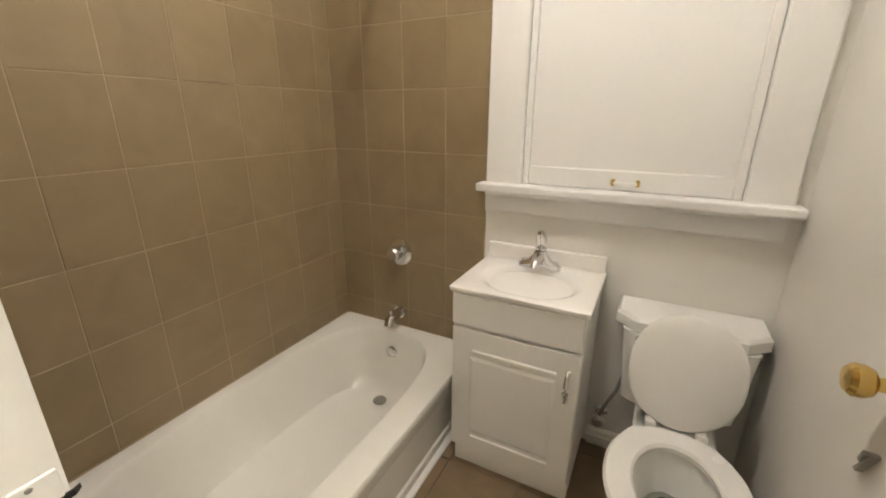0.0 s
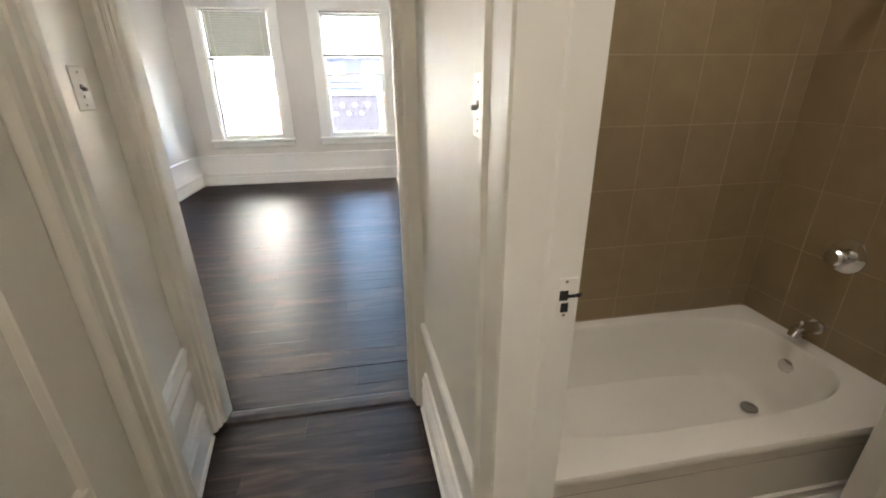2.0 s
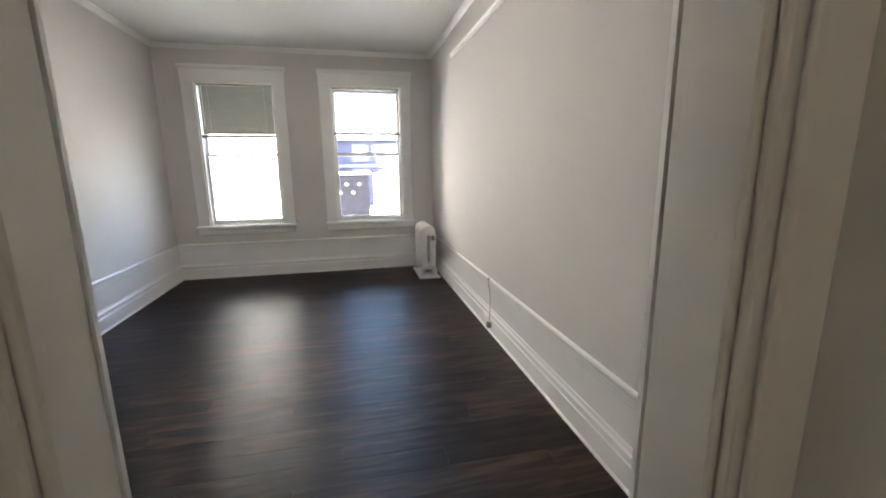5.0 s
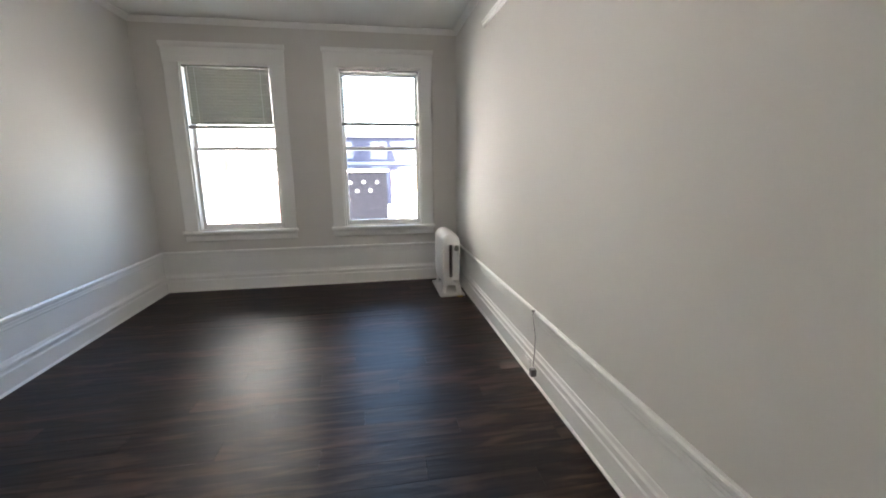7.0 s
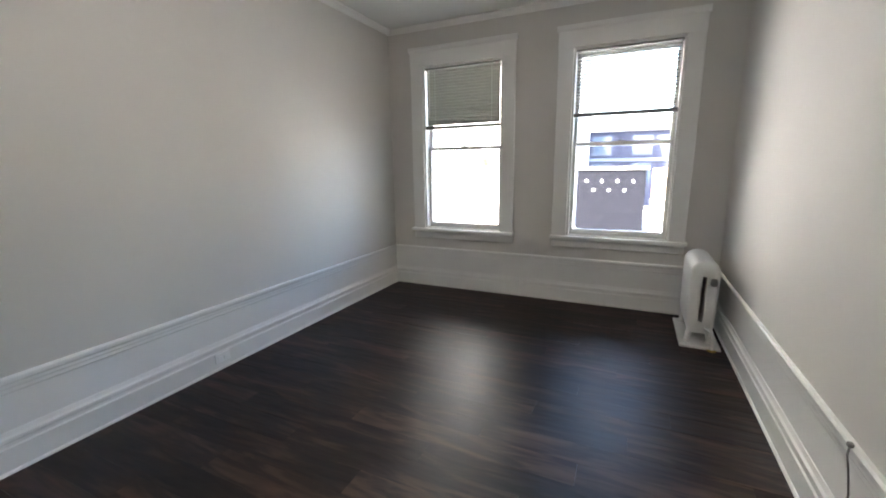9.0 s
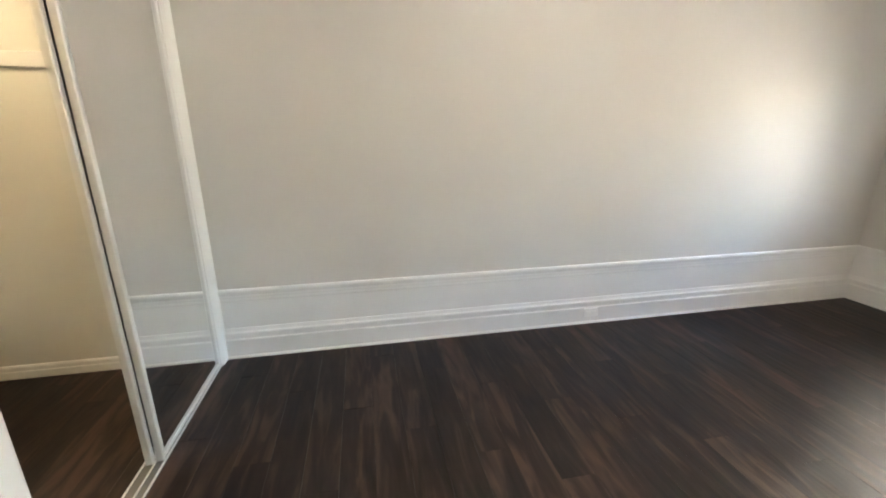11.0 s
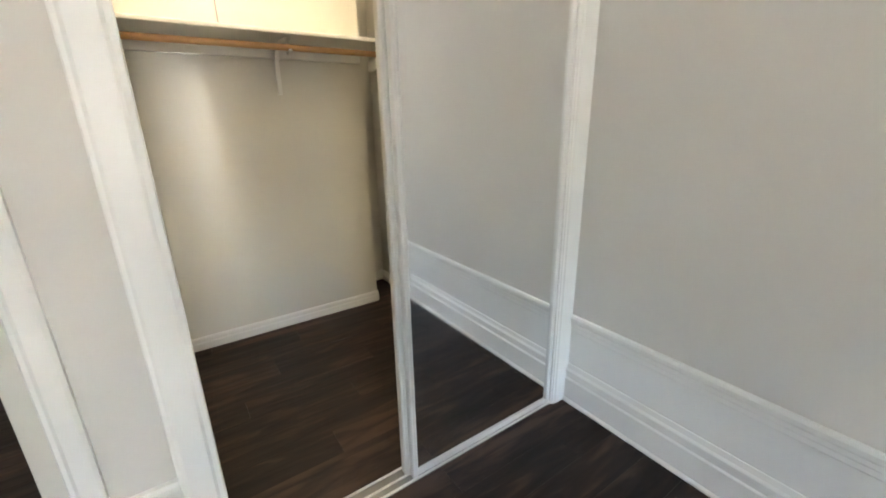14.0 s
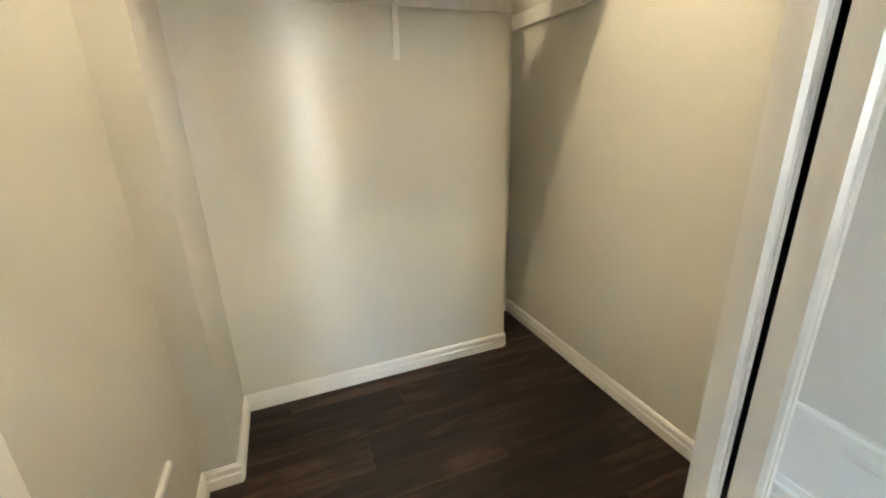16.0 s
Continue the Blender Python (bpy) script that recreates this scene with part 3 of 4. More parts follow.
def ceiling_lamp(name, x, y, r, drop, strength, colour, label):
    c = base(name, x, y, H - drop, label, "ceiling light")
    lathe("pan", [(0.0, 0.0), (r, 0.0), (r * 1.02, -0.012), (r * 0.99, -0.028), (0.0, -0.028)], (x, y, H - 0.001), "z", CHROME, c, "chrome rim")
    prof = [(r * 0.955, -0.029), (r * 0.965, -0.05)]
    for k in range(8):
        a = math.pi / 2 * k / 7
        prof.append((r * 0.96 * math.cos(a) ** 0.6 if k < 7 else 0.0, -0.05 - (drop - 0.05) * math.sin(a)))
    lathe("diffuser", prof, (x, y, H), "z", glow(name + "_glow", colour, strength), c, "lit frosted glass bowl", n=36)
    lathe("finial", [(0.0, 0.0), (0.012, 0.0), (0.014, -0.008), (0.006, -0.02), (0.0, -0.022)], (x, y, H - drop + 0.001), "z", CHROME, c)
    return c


ceiling_lamp("ceiling_light", 1.765, -2.75, 0.165, 0.18, ROOM_LAMP, (1.0, 0.94, 0.85), "round flush ceiling light with frosted glass and chrome rim, lit")
ceiling_lamp("bathroom_light", 3.72, -6.34, 0.15, 0.10, BATH_LAMP, (1.0, 0.93, 0.83), "round flush bathroom ceiling light, lit")
# added unseen lamp: brightens the hall, no such fitting is known there
ceiling_lamp("hall_fill_lamp", 2.39, -7.45, 0.13, 0.10, HALL_FILL, (1.0, 0.91, 0.76), "unseen fill lamp added to brighten the hall, shaped as a round flush ceiling light")
closet_lamp = base("closet_bulb", 0.95, -5.90, H - 0.16, "bare light bulb in a porcelain ceiling socket, lit", "light bulb")
lathe("socket", [(0.0, 0.0), (0.06, 0.0), (0.055, -0.02), (0.03, -0.035), (0.022, -0.06), (0.0, -0.06)], (0.95, -5.90, H - 0.001), "z", PORCELAIN, closet_lamp)
lathe("bulb", [(0.0, -0.061), (0.014, -0.062), (0.016, -0.085), (0.028, -0.11), (0.031, -0.13), (0.024, -0.15), (0.0, -0.16)], (0.95, -5.90, H), "z",
      glow("bulb_glow", (1.0, 0.84, 0.56), CLOSET_LAMP), closet_lamp, "glowing glass bulb")


OUTLETMAT = surface("outlet_plastic", (0.86, 0.86, 0.84), 0.3, vary=0.02, scale=10, bump=0.0)


def outlet(name, place, axis, side, label, w=0.115, h=0.07):
    """A low plate with two sockets on a wall that faces along the axis."""
    o = base(name, *place, label, "outlet")
    def bar(nm, u0, u1, z0, z1, d0, d1, mt, bev=0.002):
        if axis == "x":
            lo, hi = (place[0] + side * d0, place[1] + u0, place[2] + z0), (place[0] + side * d1, place[1] + u1, place[2] + z1)
        else:
            lo, hi = (place[0] + u0, place[1] + side * d0, place[2] + z0), (place[0] + u1, place[1] + side * d1, place[2] + z1)
        return part(nm, add_box(bmesh.new(), [min(a, b) for a, b in zip(lo, hi)], [max(a, b) for a, b in zip(lo, hi)], bev), mt, o)
    bar("plate", -w / 2, w / 2, -h / 2, h / 2, 0.0, 0.009, OUTLETMAT, 0.003)
    for u in (-0.024, 0.024):
        f = bar("socket", u - 0.017, u + 0.017, -0.014, 0.014, 0.0085, 0.0125, OUTLETMAT)
        for z in (-0.006, 0.006):
            bar("slot", u - 0.004, u + 0.005, z - 0.0012, z + 0.0012, 0.0120, 0.0130, DARK, 0).parent = f
            
    return o


outlet("wall_outlet", (0.0245, -2.46, 0.088), "x", 1, "white double wall outlet set in the baseboard")
outlet("wall_outlet", (3.3405, -2.52, 0.105), "x", -1, "white wall outlet set in the baseboard below a loose cable")


def switch_plate(x, y, z, side, label, button):
    s = base("light_switch", x, y, z, label, "switch")
    part("plate", add_box(bmesh.new(), (min(x, x + side * 0.007), y - 0.036, z - 0.057), (max(x, x + side * 0.007), y + 0.036, z + 0.057), 0.003), PLASTIC, s)
    lathe("toggle_collar", [(0.0, 0.0), (0.008, 0.0), (0.007, 0.003 * side), (0.0, 0.003 * side)], (x + side * 0.007, y, z + 0.004), "x", STEEL, s, "dark worn metal collar")
    part("toggle", add_box(bmesh.new(), (min(x + side * 0.008, x + side * 0.02), y - 0.004, z - 0.006), (max(x + side * 0.008, x + side * 0.02), y + 0.004, z + 0.004), 0.002), button, s)
    lathe("lower_button", [(0.0, 0.0), (0.004, 0.0), (0.0035, 0.003 * side), (0.0, 0.003 * side)], (x + side * 0.007, y, z - 0.020), "x", PLASTIC, s)
    for dz in (-0.042, 0.042):
        lathe("screw", [(0.0, 0.0), (0.003, 0.0), (0.002, 0.0012 * side), (0.0, 0.0012 * side)], (x + side * 0.007, y, z + dz), "x", STEEL, s, n=10)
    return s


switch_plate(1.8905, -5.562, 1.408, 1, "white light switch plate with dark toggle on hall wall", STEEL)
switch_plate(2.860, -6.128, 1.367, -1, "white light switch plate with dark toggle beside bathroom doorway", STEEL)

# loose cable from the chair rail down to the outlet
cable = base("loose_cable", 3.33, -2.58, 0.0, "thin dark cable hanging from the chair rail to a plug", "cable")
pts = [(3.340, -2.565, 0.463), (3.334, -2.575, 0.43), (3.333, -2.590, 0.41), (3.340, -2.585, 0.38), (3.346, -2.60, 0.30), (3.338, -2.615, 0.21), (3.328, -2.63, 0.16), (3.322, -2.64, 0.115)]
tube("wire", pts, 0.0032, GREYPLASTIC, cable, n=8)
part("plug", add_box(bmesh.new(), (3.300, -2.665, 0.055), (3.338, -2.625, 0.105), 0.006, 2), GREYPLASTIC, cable, "dark grey plug block")
part("clip", add_box(bmesh.new(), (3.332, -2.575, 0.455), (3.350, -2.555, 0.471), 0.003), GREYPLASTIC, cable)


# ---------------------------------------------------------------- closet
def mirror_door(x0, x1, y, label):
    d = base("mirror_door", (x0 + x1) / 2, y, 0.012, label, "mirror door", group="sliding mirror doors")
    z0, z1, s = 0.014, 2.13, 0.024
    for nm, a, b in (("stile_left", x0, x0 + s), ("stile_right", x1 - s, x1)):
        part(nm, add_prism(bmesh.new(), [(a, y - 0.013), (a, y + 0.011), (a + 0.004, y + 0.015), (a + s * 0.45, y + 0.015), (a + s * 0.5, y + 0.011), (a + s * 0.55, y + 0.015),
                                         (b - 0.004, y + 0.015), (b, y + 0.011), (b, y - 0.013)], "z", z0, z1), ALU, d, "white metal stile")
    part("bottom_rail", add_box(bmesh.new(), (x0 + s, y - 0.012, z0), (x1 - s, y + 0.013, z0 + 0.024), 0.003), ALU, d)
    part("top_rail", add_box(bmesh.new(), (x0 + s, y - 0.012, z1 - 0.03), (x1 - s, y + 0.013, z1), 0.003), ALU, d)
    part("mirror", add_box(bmesh.new(), (x0 + s - 0.004, y - 0.002, z0 + 0.02), (x1 - s + 0.004, y + 0.004, z1 - 0.025)), MIRROR, d, "clear mirror glass")
    part("back_panel", add_box(bmesh.new(), (x0 + s - 0.004, y - 0.009, z0 + 0.02), (x1 - s + 0.004, y - 0.0035, z1 - 0.025)), STEEL, d, "dull grey backing board")
    return d


mirror_door(0.113, 0.895, -5.030, "sliding mirror door with slim white metal stiles, pushed to the wall side")
mirror_door(0.118, 0.912, -5.066, "second sliding mirror door stacked behind the first")
track = base("door_track", 0.81, -5.055, 0.0, "white metal floor track for the sliding closet doors", "track")
part("track_bed", add_box(bmesh.new(), (0.112, -5.098, 0.0), (1.505, -5.010, 0.005), 0.002), STEEL, track)
for yy in (-5.094, -5.050, -5.014):
    part("track_rib", add_box(bmesh.new(), (0.112, yy - 0.003, 0.0055), (1.505, yy + 0.003, 0.015), 0.0012), ALU, track)
tagged(box("head_track", (0.112, -5.105, 2.135), (1.505, -5.006, 2.159), ALU), "white metal head track above the sliding closet doors", "track")

shelf = base("closet_shelf", 0.9, -6.4480, 1.79, "white-painted wooden closet shelf across the back wall", "shelf")
part("board", add_box(bmesh.new(), (0.262, -6.6480, 1.792), (1.74, -6.2780, 1.812), 0.003), TRIM, shelf)
part("board_end", add_box(bmesh.new(), (0.004, -6.6280, 1.793), (0.262, -6.2780, 1.811), 0.003), TRIM, shelf)
part("back_cleat", add_box(bmesh.new(), (0.262, -6.6480, 1.715), (1.74, -6.6300, 1.791), 0.003), TRIM, shelf)
part("bracket", add_prism(bmesh.new(), [(-6.6470, 1.52), (-6.6320, 1.515), (-6.6260, 1.55), (-6.6220, 1.7), (-6.5880, 1.755), (-6.3480, 1.775), (-6.3430, 1.791), (-6.6290, 1.7915), (-6.6470, 1.7915)],
                           "x", 0.783, 0.806), TRIM, shelf, "white shelf bracket")
part("rod_hook", add_prism(bmesh.new(), [(-6.3780, 1.78), (-6.3780, 1.718), (-6.3580, 1.702), (-6.3330, 1.702), (-6.3130, 1.718), (-6.3180, 1.728), (-6.3380, 1.715), (-6.3580, 1.715), (-6.3680, 1.728), (-6.3680, 1.78)],
                            "x", 0.786, 0.803), TRIM, shelf)
tagged(box("shelf_cleat", (0.0, -7.03, 1.715), (0.018, -5.35, 1.79), TRIM), "white-painted wooden cleat along the closet side wall", "cleat")
rod = base("clothes_rod", 0.9, -6.3430, 1.74, "varnished wooden clothes rod below the closet shelf", "rod")
tube("pole", [(0.03, -6.3450, 1.736), (0.9, -6.3450, 1.737), (1.735, -6.3450, 1.736)], 0.017, RODWOOD, rod, n=16)
lathe("rod_socket", [(0.0, 0.0), (0.03, 0.0), (0.028, -0.01), (0.0, -0.01)], (1.739, -6.3450, 1.736), "x", STEEL, rod)
# joint in the back wall above the shelf, and short rail ends on the closet's side wall
tagged(box("wall_joint_strip", (1.068, -6.6480, 1.8145), (1.074, -6.6450, H), GREYPLASTIC, bevel=0), kind="structure")
for nm, y0, y1, z in (("rail_stub_upper", -5.99, -5.85, 0.362), ("rail_stub_lower", -5.765, -5.695, 0.335)):
    tagged(box(nm, (1.726, y0, z - 0.012), (1.741, y1, z + 0.012), TRIM, bevel=0.004), "short white-painted strip on the closet side wall", "strip")

# ---------------------------------------------------------------- hall: panelled door
door2 = base("door_2", 1.90, -6.42, 0.0, "closed white-painted panelled door in the narrow hall", "door", kind="structure")
LEAF, BACKX = 1.915, 1.885
for nm, y0, y1, z0, z1 in (("stile", -6.04, -5.874, 0.004, 2.045), ("stile", -6.55, -6.29, 0.50, 1.93), ("stile", -6.96, -6.80, 0.004, 2.045),
                           ("rail", -6.80, -6.04, 0.004, 0.50), ("rail", -6.80, -6.04, 1.93, 2.045)):
    part(nm, add_box(bmesh.new(), (BACKX - 0.02, y0, z0), (LEAF, y1, z1), 0.004), HALLPAINT, door2)
for y0, y1 in ((-6.29, -6.04), (-6.80, -6.55)):
    part("panel", add_box(bmesh.new(), (BACKX - 0.02, y0 - 0.004, 0.496), (LEAF - 0.014, y1 + 0.004, 1.934)), HALLPAINT, door2)
    for nm, a, b in (("bead", y0, y0 + 0.016), ("bead", y1 - 0.016, y1)):
        part(nm, add_prism(bmesh.new(), [(LEAF - 0.014, a), (LEAF - 0.004, a), (LEAF - 0.012, b), (LEAF - 0.014, b)] if a == y0 else
                           [(LEAF - 0.014, a), (LEAF - 0.012, a), (LEAF - 0.004, b), (LEAF - 0.014, b)], "z", 0.50, 1.93), HALLPAINT, door2)
    part("bead", add_prism(bmesh.new(), [(LEAF - 0.014, 0.50), (LEAF - 0.004, 0.50), (LEAF - 0.012, 0.516), (LEAF - 0.014, 0.516)], "y", y0 + 0.016, y1 - 0.016), HALLPAINT, door2)
for nm, y0, y1 in (("door_2_casing", -5.872, -5.775), ("door_2_casing_far", -7.10, -6.962)):
    prism(nm, [(1.93, y0), (1.945, y0), (1.95, y0 + 0.012), (1.95, y1 - 0.05), (1.956, y1 - 0.045), (1.958, y1 - 0.02), (1.966, y1 - 0.014), (1.966, y1), (1.93, y1)],
          "z", 0.0, 2.16, HALLPAINT, kind="structure")
tagged(box("door_2_head_casing", (1.93, -7.10, 2.05), (1.967, -5.775, 2.17), HALLPAINT), kind="structure")

# ---------------------------------------------------------------- bathroom doorway and door
for nm, y0, y1 in (("bath_casing_north", -6.33, -6.195), ("bath_casing_south", -7.24, -7.105)):
    prism(nm, [(2.867, y0), (2.849, y0), (2.845, y0 + 0.006), (2.845, y1 - 0.040), (2.848, y1 - 0.036), (2.848, y1 - 0.030), (2.838, y1 - 0.024), (2.838, y1 - 0.006), (2.842, y1), (2.867, y1)], "z", 0.0, 2.17, HALLPAINT, kind="structure")
tagged(box("bath_head_casing", (2.844, -7.24, 2.05), (2.867, -6.195, 2.19), HALLPAINT), kind="structure")
prism("bath_jamb_north", [(2.849, -6.30), (2.849, -6.3315), (2.918, -6.3315), (2.922, -6.336), (2.978, -6.336), (2.978, -6.22), (2.9705, -6.22), (2.9705, -6.30)], "z", 0.0, 2.05, TRIM, kind="structure")
prism("bath_jamb_south", [(2.849, -7.11), (2.849, -7.095), (2.93, -7.09), (2.934, -7.078), (2.988, -7.078), (2.988, -7.11)], "z", 0.0, 2.05, TRIM, kind="structure")
strike = base("strike_plate", 2.952, -6.333, 1.07, "white-painted worn strike plate on the bathroom door jamb", "strike plate")
part("plate", add_box(bmesh.new(), (2.941, -6.3385, 1.036), (2.9735, -6.3355, 1.110), 0.001), IRON, strike, "paint-smeared face plate")
part("latch_hole", add_box(bmesh.new(), (2.943, -6.3394, 1.070), (2.958, -6.3380, 1.088)), DARK, strike, "dark latch hole")
part("bolt_hole", add_box(bmesh.new(), (2.947, -6.3394, 1.048), (2.960, -6.3380, 1.065)), DARK, strike, "dark bolt hole")
part("lip", add_prism(bmesh.new(), [(2.958, -6.3392), (2.980, -6.3392), (2.986, -6.334), (2.980, -6.3362), (2.958, -6.3362)], "z", 1.074, 1.080), DARK, strike, "dark worn lip")
for dz in (1.042, 1.104):
    lathe("screw", [(0.0, 0.0), (0.003, 0.0), (0.002, -0.001), (0.0, -0.001)], (2.954, -6.3385, dz), "y", STEEL, strike, n=10)
door1 = base("door_1", 3.36, -7.165, 0.0, "white-painted bathroom door standing open against the wall", "door", kind="structure")
part("leaf", add_box(bmesh.new(), (2.992, -7.183, 0.012), (3.735, -7.147, 2.03), 0.003), BATHWALL, door1)
lathe("knob", [(0.0, 0.0), (0.028, 0.0), (0.028, 0.006), (0.012, 0.010), (0.011, 0.028), (0.022, 0.034), (0.027, 0.045), (0.027, 0.058), (0.020, 0.066), (0.0, 0.068)],
      (3.675, -7.148, 1.005), "y", BRASS, door1, "polished brass knob")
latch = base("door_hook", 3.66, -7.147, 0.86, "small dark metal hook fixed to the door", "hook")
part("arm", add_prism(bmesh.new(), [(3.650, 0.89), (3.656, 0.89), (3.690, 0.835), (3.683, 0.833)], "y", -7.1465, -7.136), STEEL, latch)
part("prong", add_prism(bmesh.new(), [(3.652, 0.888), (3.656, 0.892), (3.672, 0.884), (3.680, 0.862), (3.673, 0.860), (3.667, 0.878)], "y", -7.1465, -7.132), STEEL, latch)

# ---------------------------------------------------------------- bathroom fittings
tub = base("bathtub", 3.75, -5.71, 0.0, "white enamelled bathtub built in along the tiled wall", "bathtub")
N = 72
TX, TY = 3.749, -5.712
bm = bmesh.new()
rings = [oval(TX, TY, 0.30, 0.758, 0.396, N, 60), oval(TX, TY, 0.325, 0.760, 0.399, N, 50), oval(TX, TY, 0.334, 0.756, 0.394, N, 40),
         oval(TX - 0.01, TY + 0.024, 0.338, 0.690, 0.320, N, 3.6), oval(TX - 0.01, TY + 0.024, 0.335, 0.681, 0.312, N, 3.5), oval(TX - 0.01, TY + 0.022, 0.318, 0.672, 0.304, N, 3.4),
         oval(TX - 0.015, TY + 0.020, 0.20, 0.640, 0.292, N, 3.6), oval(TX - 0.02, TY + 0.020, 0.10, 0.610, 0.268, N, 3.4), oval(TX - 0.02, TY + 0.020, 0.055, 0.575, 0.240, N, 3.4),
         oval(TX - 0.02, TY + 0.020, 0.035, 0.50, 0.18, N, 3.0), oval(TX - 0.02, TY + 0.020, 0.030, 0.25, 0.08, N, 2.4)]
add_loft(bm, rings, False, True)
part("basin", bm, TUBMAT, tub, smooth=True)
part("apron", add_prism(bmesh.new(), [(-6.095, 0.0), (-6.098, 0.02), (-6.098, 0.055), (-6.090, 0.065), (-6.090, 0.235), (-6.098, 0.25), (-6.103, 0.30), (-6.06, 0.30), (-6.06, 0.0)], "x", 2.992, BX - 0.012), TUBMAT, tub)
part("floor_trim", add_prism(bmesh.new(), [(-6.098, 0.0), (-6.118, 0.0), (-6.116, 0.010), (-6.104, 0.018), (-6.098, 0.020)], "x", 2.998, BX - 0.012), TRIM, tub, "white caulked trim strip")
lathe("drain", [(0.0, 0.0), (0.034, 0.0), (0.033, 0.004), (0.022, 0.003), (0.020, -0.004), (0.0, -0.004)], (4.245, -5.705, 0.047), "z", STEEL, tub, "dull metal drain")
lathe("overflow_plate", [(0.0, 0.0), (0.034, 0.0), (0.033, -0.006), (0.024, -0.012), (0.0, -0.012)], (4.388, -5.69, 0.240), "x", CHROME, tub, "chrome overflow plate")
valve = base("shower_valve", BX, -5.685, 0.755, "chrome round shower valve with knob handle on tiled wall", "valve")
lathe("escutcheon", [(0.0, 0.0), (0.072, 0.0), (0.070, -0.006), (0.055, -0.012), (0.030, -0.016), (0.0, -0.016)], (BX - 0.012, -5.685, 0.755), "x", CHROME, valve)
lathe("handle", [(0.0, -0.014), (0.022, -0.015), (0.024, -0.03), (0.034, -0.045), (0.036, -0.07), (0.028, -0.08), (0.0, -0.082)], (BX - 0.012, -5.685, 0.755), "x", CHROME, valve)
spout = base("tub_spout", BX, -5.675, 0.42, "chrome tub spout on the tiled wall", "spout")
lathe("flange", [(0.0, 0.0), (0.034, 0.0), (0.032, -0.01), (0.0, -0.01)], (BX - 0.012, -5.675, 0.42), "x", CHROME, spout)
tube("nozzle", [(BX - 0.015, -5.675, 0.42), (BX - 0.07, -5.675, 0.422), (BX - 0.115, -5.675, 0.412), (BX - 0.130, -5.675, 0.385)], [0.024, 0.025, 0.026, 0.021], CHROME, spout, n=16)
part("diverter", add_tube(bmesh.new(), [(BX - 0.10, -5.675, 0.435), (BX - 0.10, -5.675, 0.46)], 0.006, 8), CHROME, spout)
shower = base("shower_fixture", BX, -5.675, 1.95, "shower head on a bent chrome arm", "shower")
tube("arm", [(BX - 0.012, -5.675, 2.0), (BX - 0.09, -5.675, 2.0), (BX - 0.14, -5.675, 1.97), (BX - 0.17, -5.675, 1.93)], 0.011, CHROME, shower)
lathe("flange", [(0.0, 0.0), (0.03, 0.0), (0.026, -0.01), (0.0, -0.01)], (BX - 0.012, -5.675, 2.0), "x", CHROME, shower)
part("rose", add_tube(bmesh.new(), [(BX - 0.165, -5.675, 1.94), (BX - 0.185, -5.675, 1.905), (BX - 0.20, -5.675, 1.88), (BX - 0.205, -5.675, 1.87)], [0.014, 0.022, 0.036, 0.034], 20), STEEL, shower, "dull metal rose")

# vanity
VX, VY0, VY1, VZ = 4.102, -6.652, -6.157, 0.818
van = base("vanity_cabinet", 4.30, -6.40, 0.0, "white single-door bathroom vanity cabinet beside the tub", "cabinet")
bm = add_box(bmesh.new(), (VX + 0.022, VY0 + 0.012, 0.10), (BX - 0.002, VY1 - 0.012, VZ - 0.115), 0.002)
for y0, y1 in ((VY0 + 0.012, VY0 + 0.03), (VY1 - 0.03, VY1 - 0.012)):
    add_box(bm, (VX + 0.022, y0, VZ - 0.116), (BX - 0.002, y1, VZ - 0.022))
add_box(bm, (VX + 0.022, VY0 + 0.03, VZ - 0.116), (VX + 0.038, VY1 - 0.03, VZ - 0.022))
part("body", bm, CABINET, van)
part("toe_kick", add_box(bmesh.new(), (VX + 0.045, VY0 + 0.014, 0.0), (BX - 0.002, VY1 - 0.014, 0.10)), CABINET, van)
part("false_drawer_front", add_box(bmesh.new(), (VX + 0.004, VY0 + 0.014, 0.668), (VX + 0.021, VY1 - 0.014, VZ - 0.024), 0.003), CABINET, van)
dy0, dy1, dz0, dz1 = VY0 + 0.014, VY1 - 0.014, 0.112, 0.655
bm = bmesh.new()
add_box(bm, (VX + 0.006, dy0, dz0), (VX + 0.021, dy1, dz1), 0.003)
leaf = part("door", bm, CABINET, van)
for nm, z0, z1 in (("routed_bead", dz0 + 0.055, dz0 + 0.073), ("routed_bead", dz1 - 0.098, dz1 - 0.080)):
    part(nm, add_prism(bmesh.new(), [(VX + 0.0065, z0), (VX + 0.001, z0 + 0.005), (VX + 0.001, z1 - 0.005), (VX + 0.0065, z1)], "y", dy0 + 0.075, dy1 - 0.085), CABINET, leaf)
bm = bmesh.new()
add_loft(bm, [[(VX + 0.0065, y, z) for y, z in q] for q in ([(dy0 + 0.07, dz0 + 0.085), (dy1 - 0.07, dz0 + 0.085), (dy1 - 0.07, dz1 - 0.11), (dy0 + 0.07, dz1 - 0.11)],)] +
         [[(VX + 0.002, y, z) for y, z in ((dy0 + 0.085, dz0 + 0.10), (dy1 - 0.085, dz0 + 0.10), (dy1 - 0.085, dz1 - 0.125), (dy0 + 0.085, dz1 - 0.125))]])
part("raised_panel", bm, CABINET, leaf)
tube("pull", [(VX + 0.006, -6.603, 0.588), (VX - 0.014, -6.603, 0.582), (VX - 0.022, -6.603, 0.545), (VX - 0.022, -6.603, 0.520), (VX - 0.014, -6.603, 0.484), (VX + 0.006, -6.603, 0.478)],
     [0.010, 0.008, 0.011, 0.011, 0.008, 0.010], CHROME, leaf, "chrome bow handle")
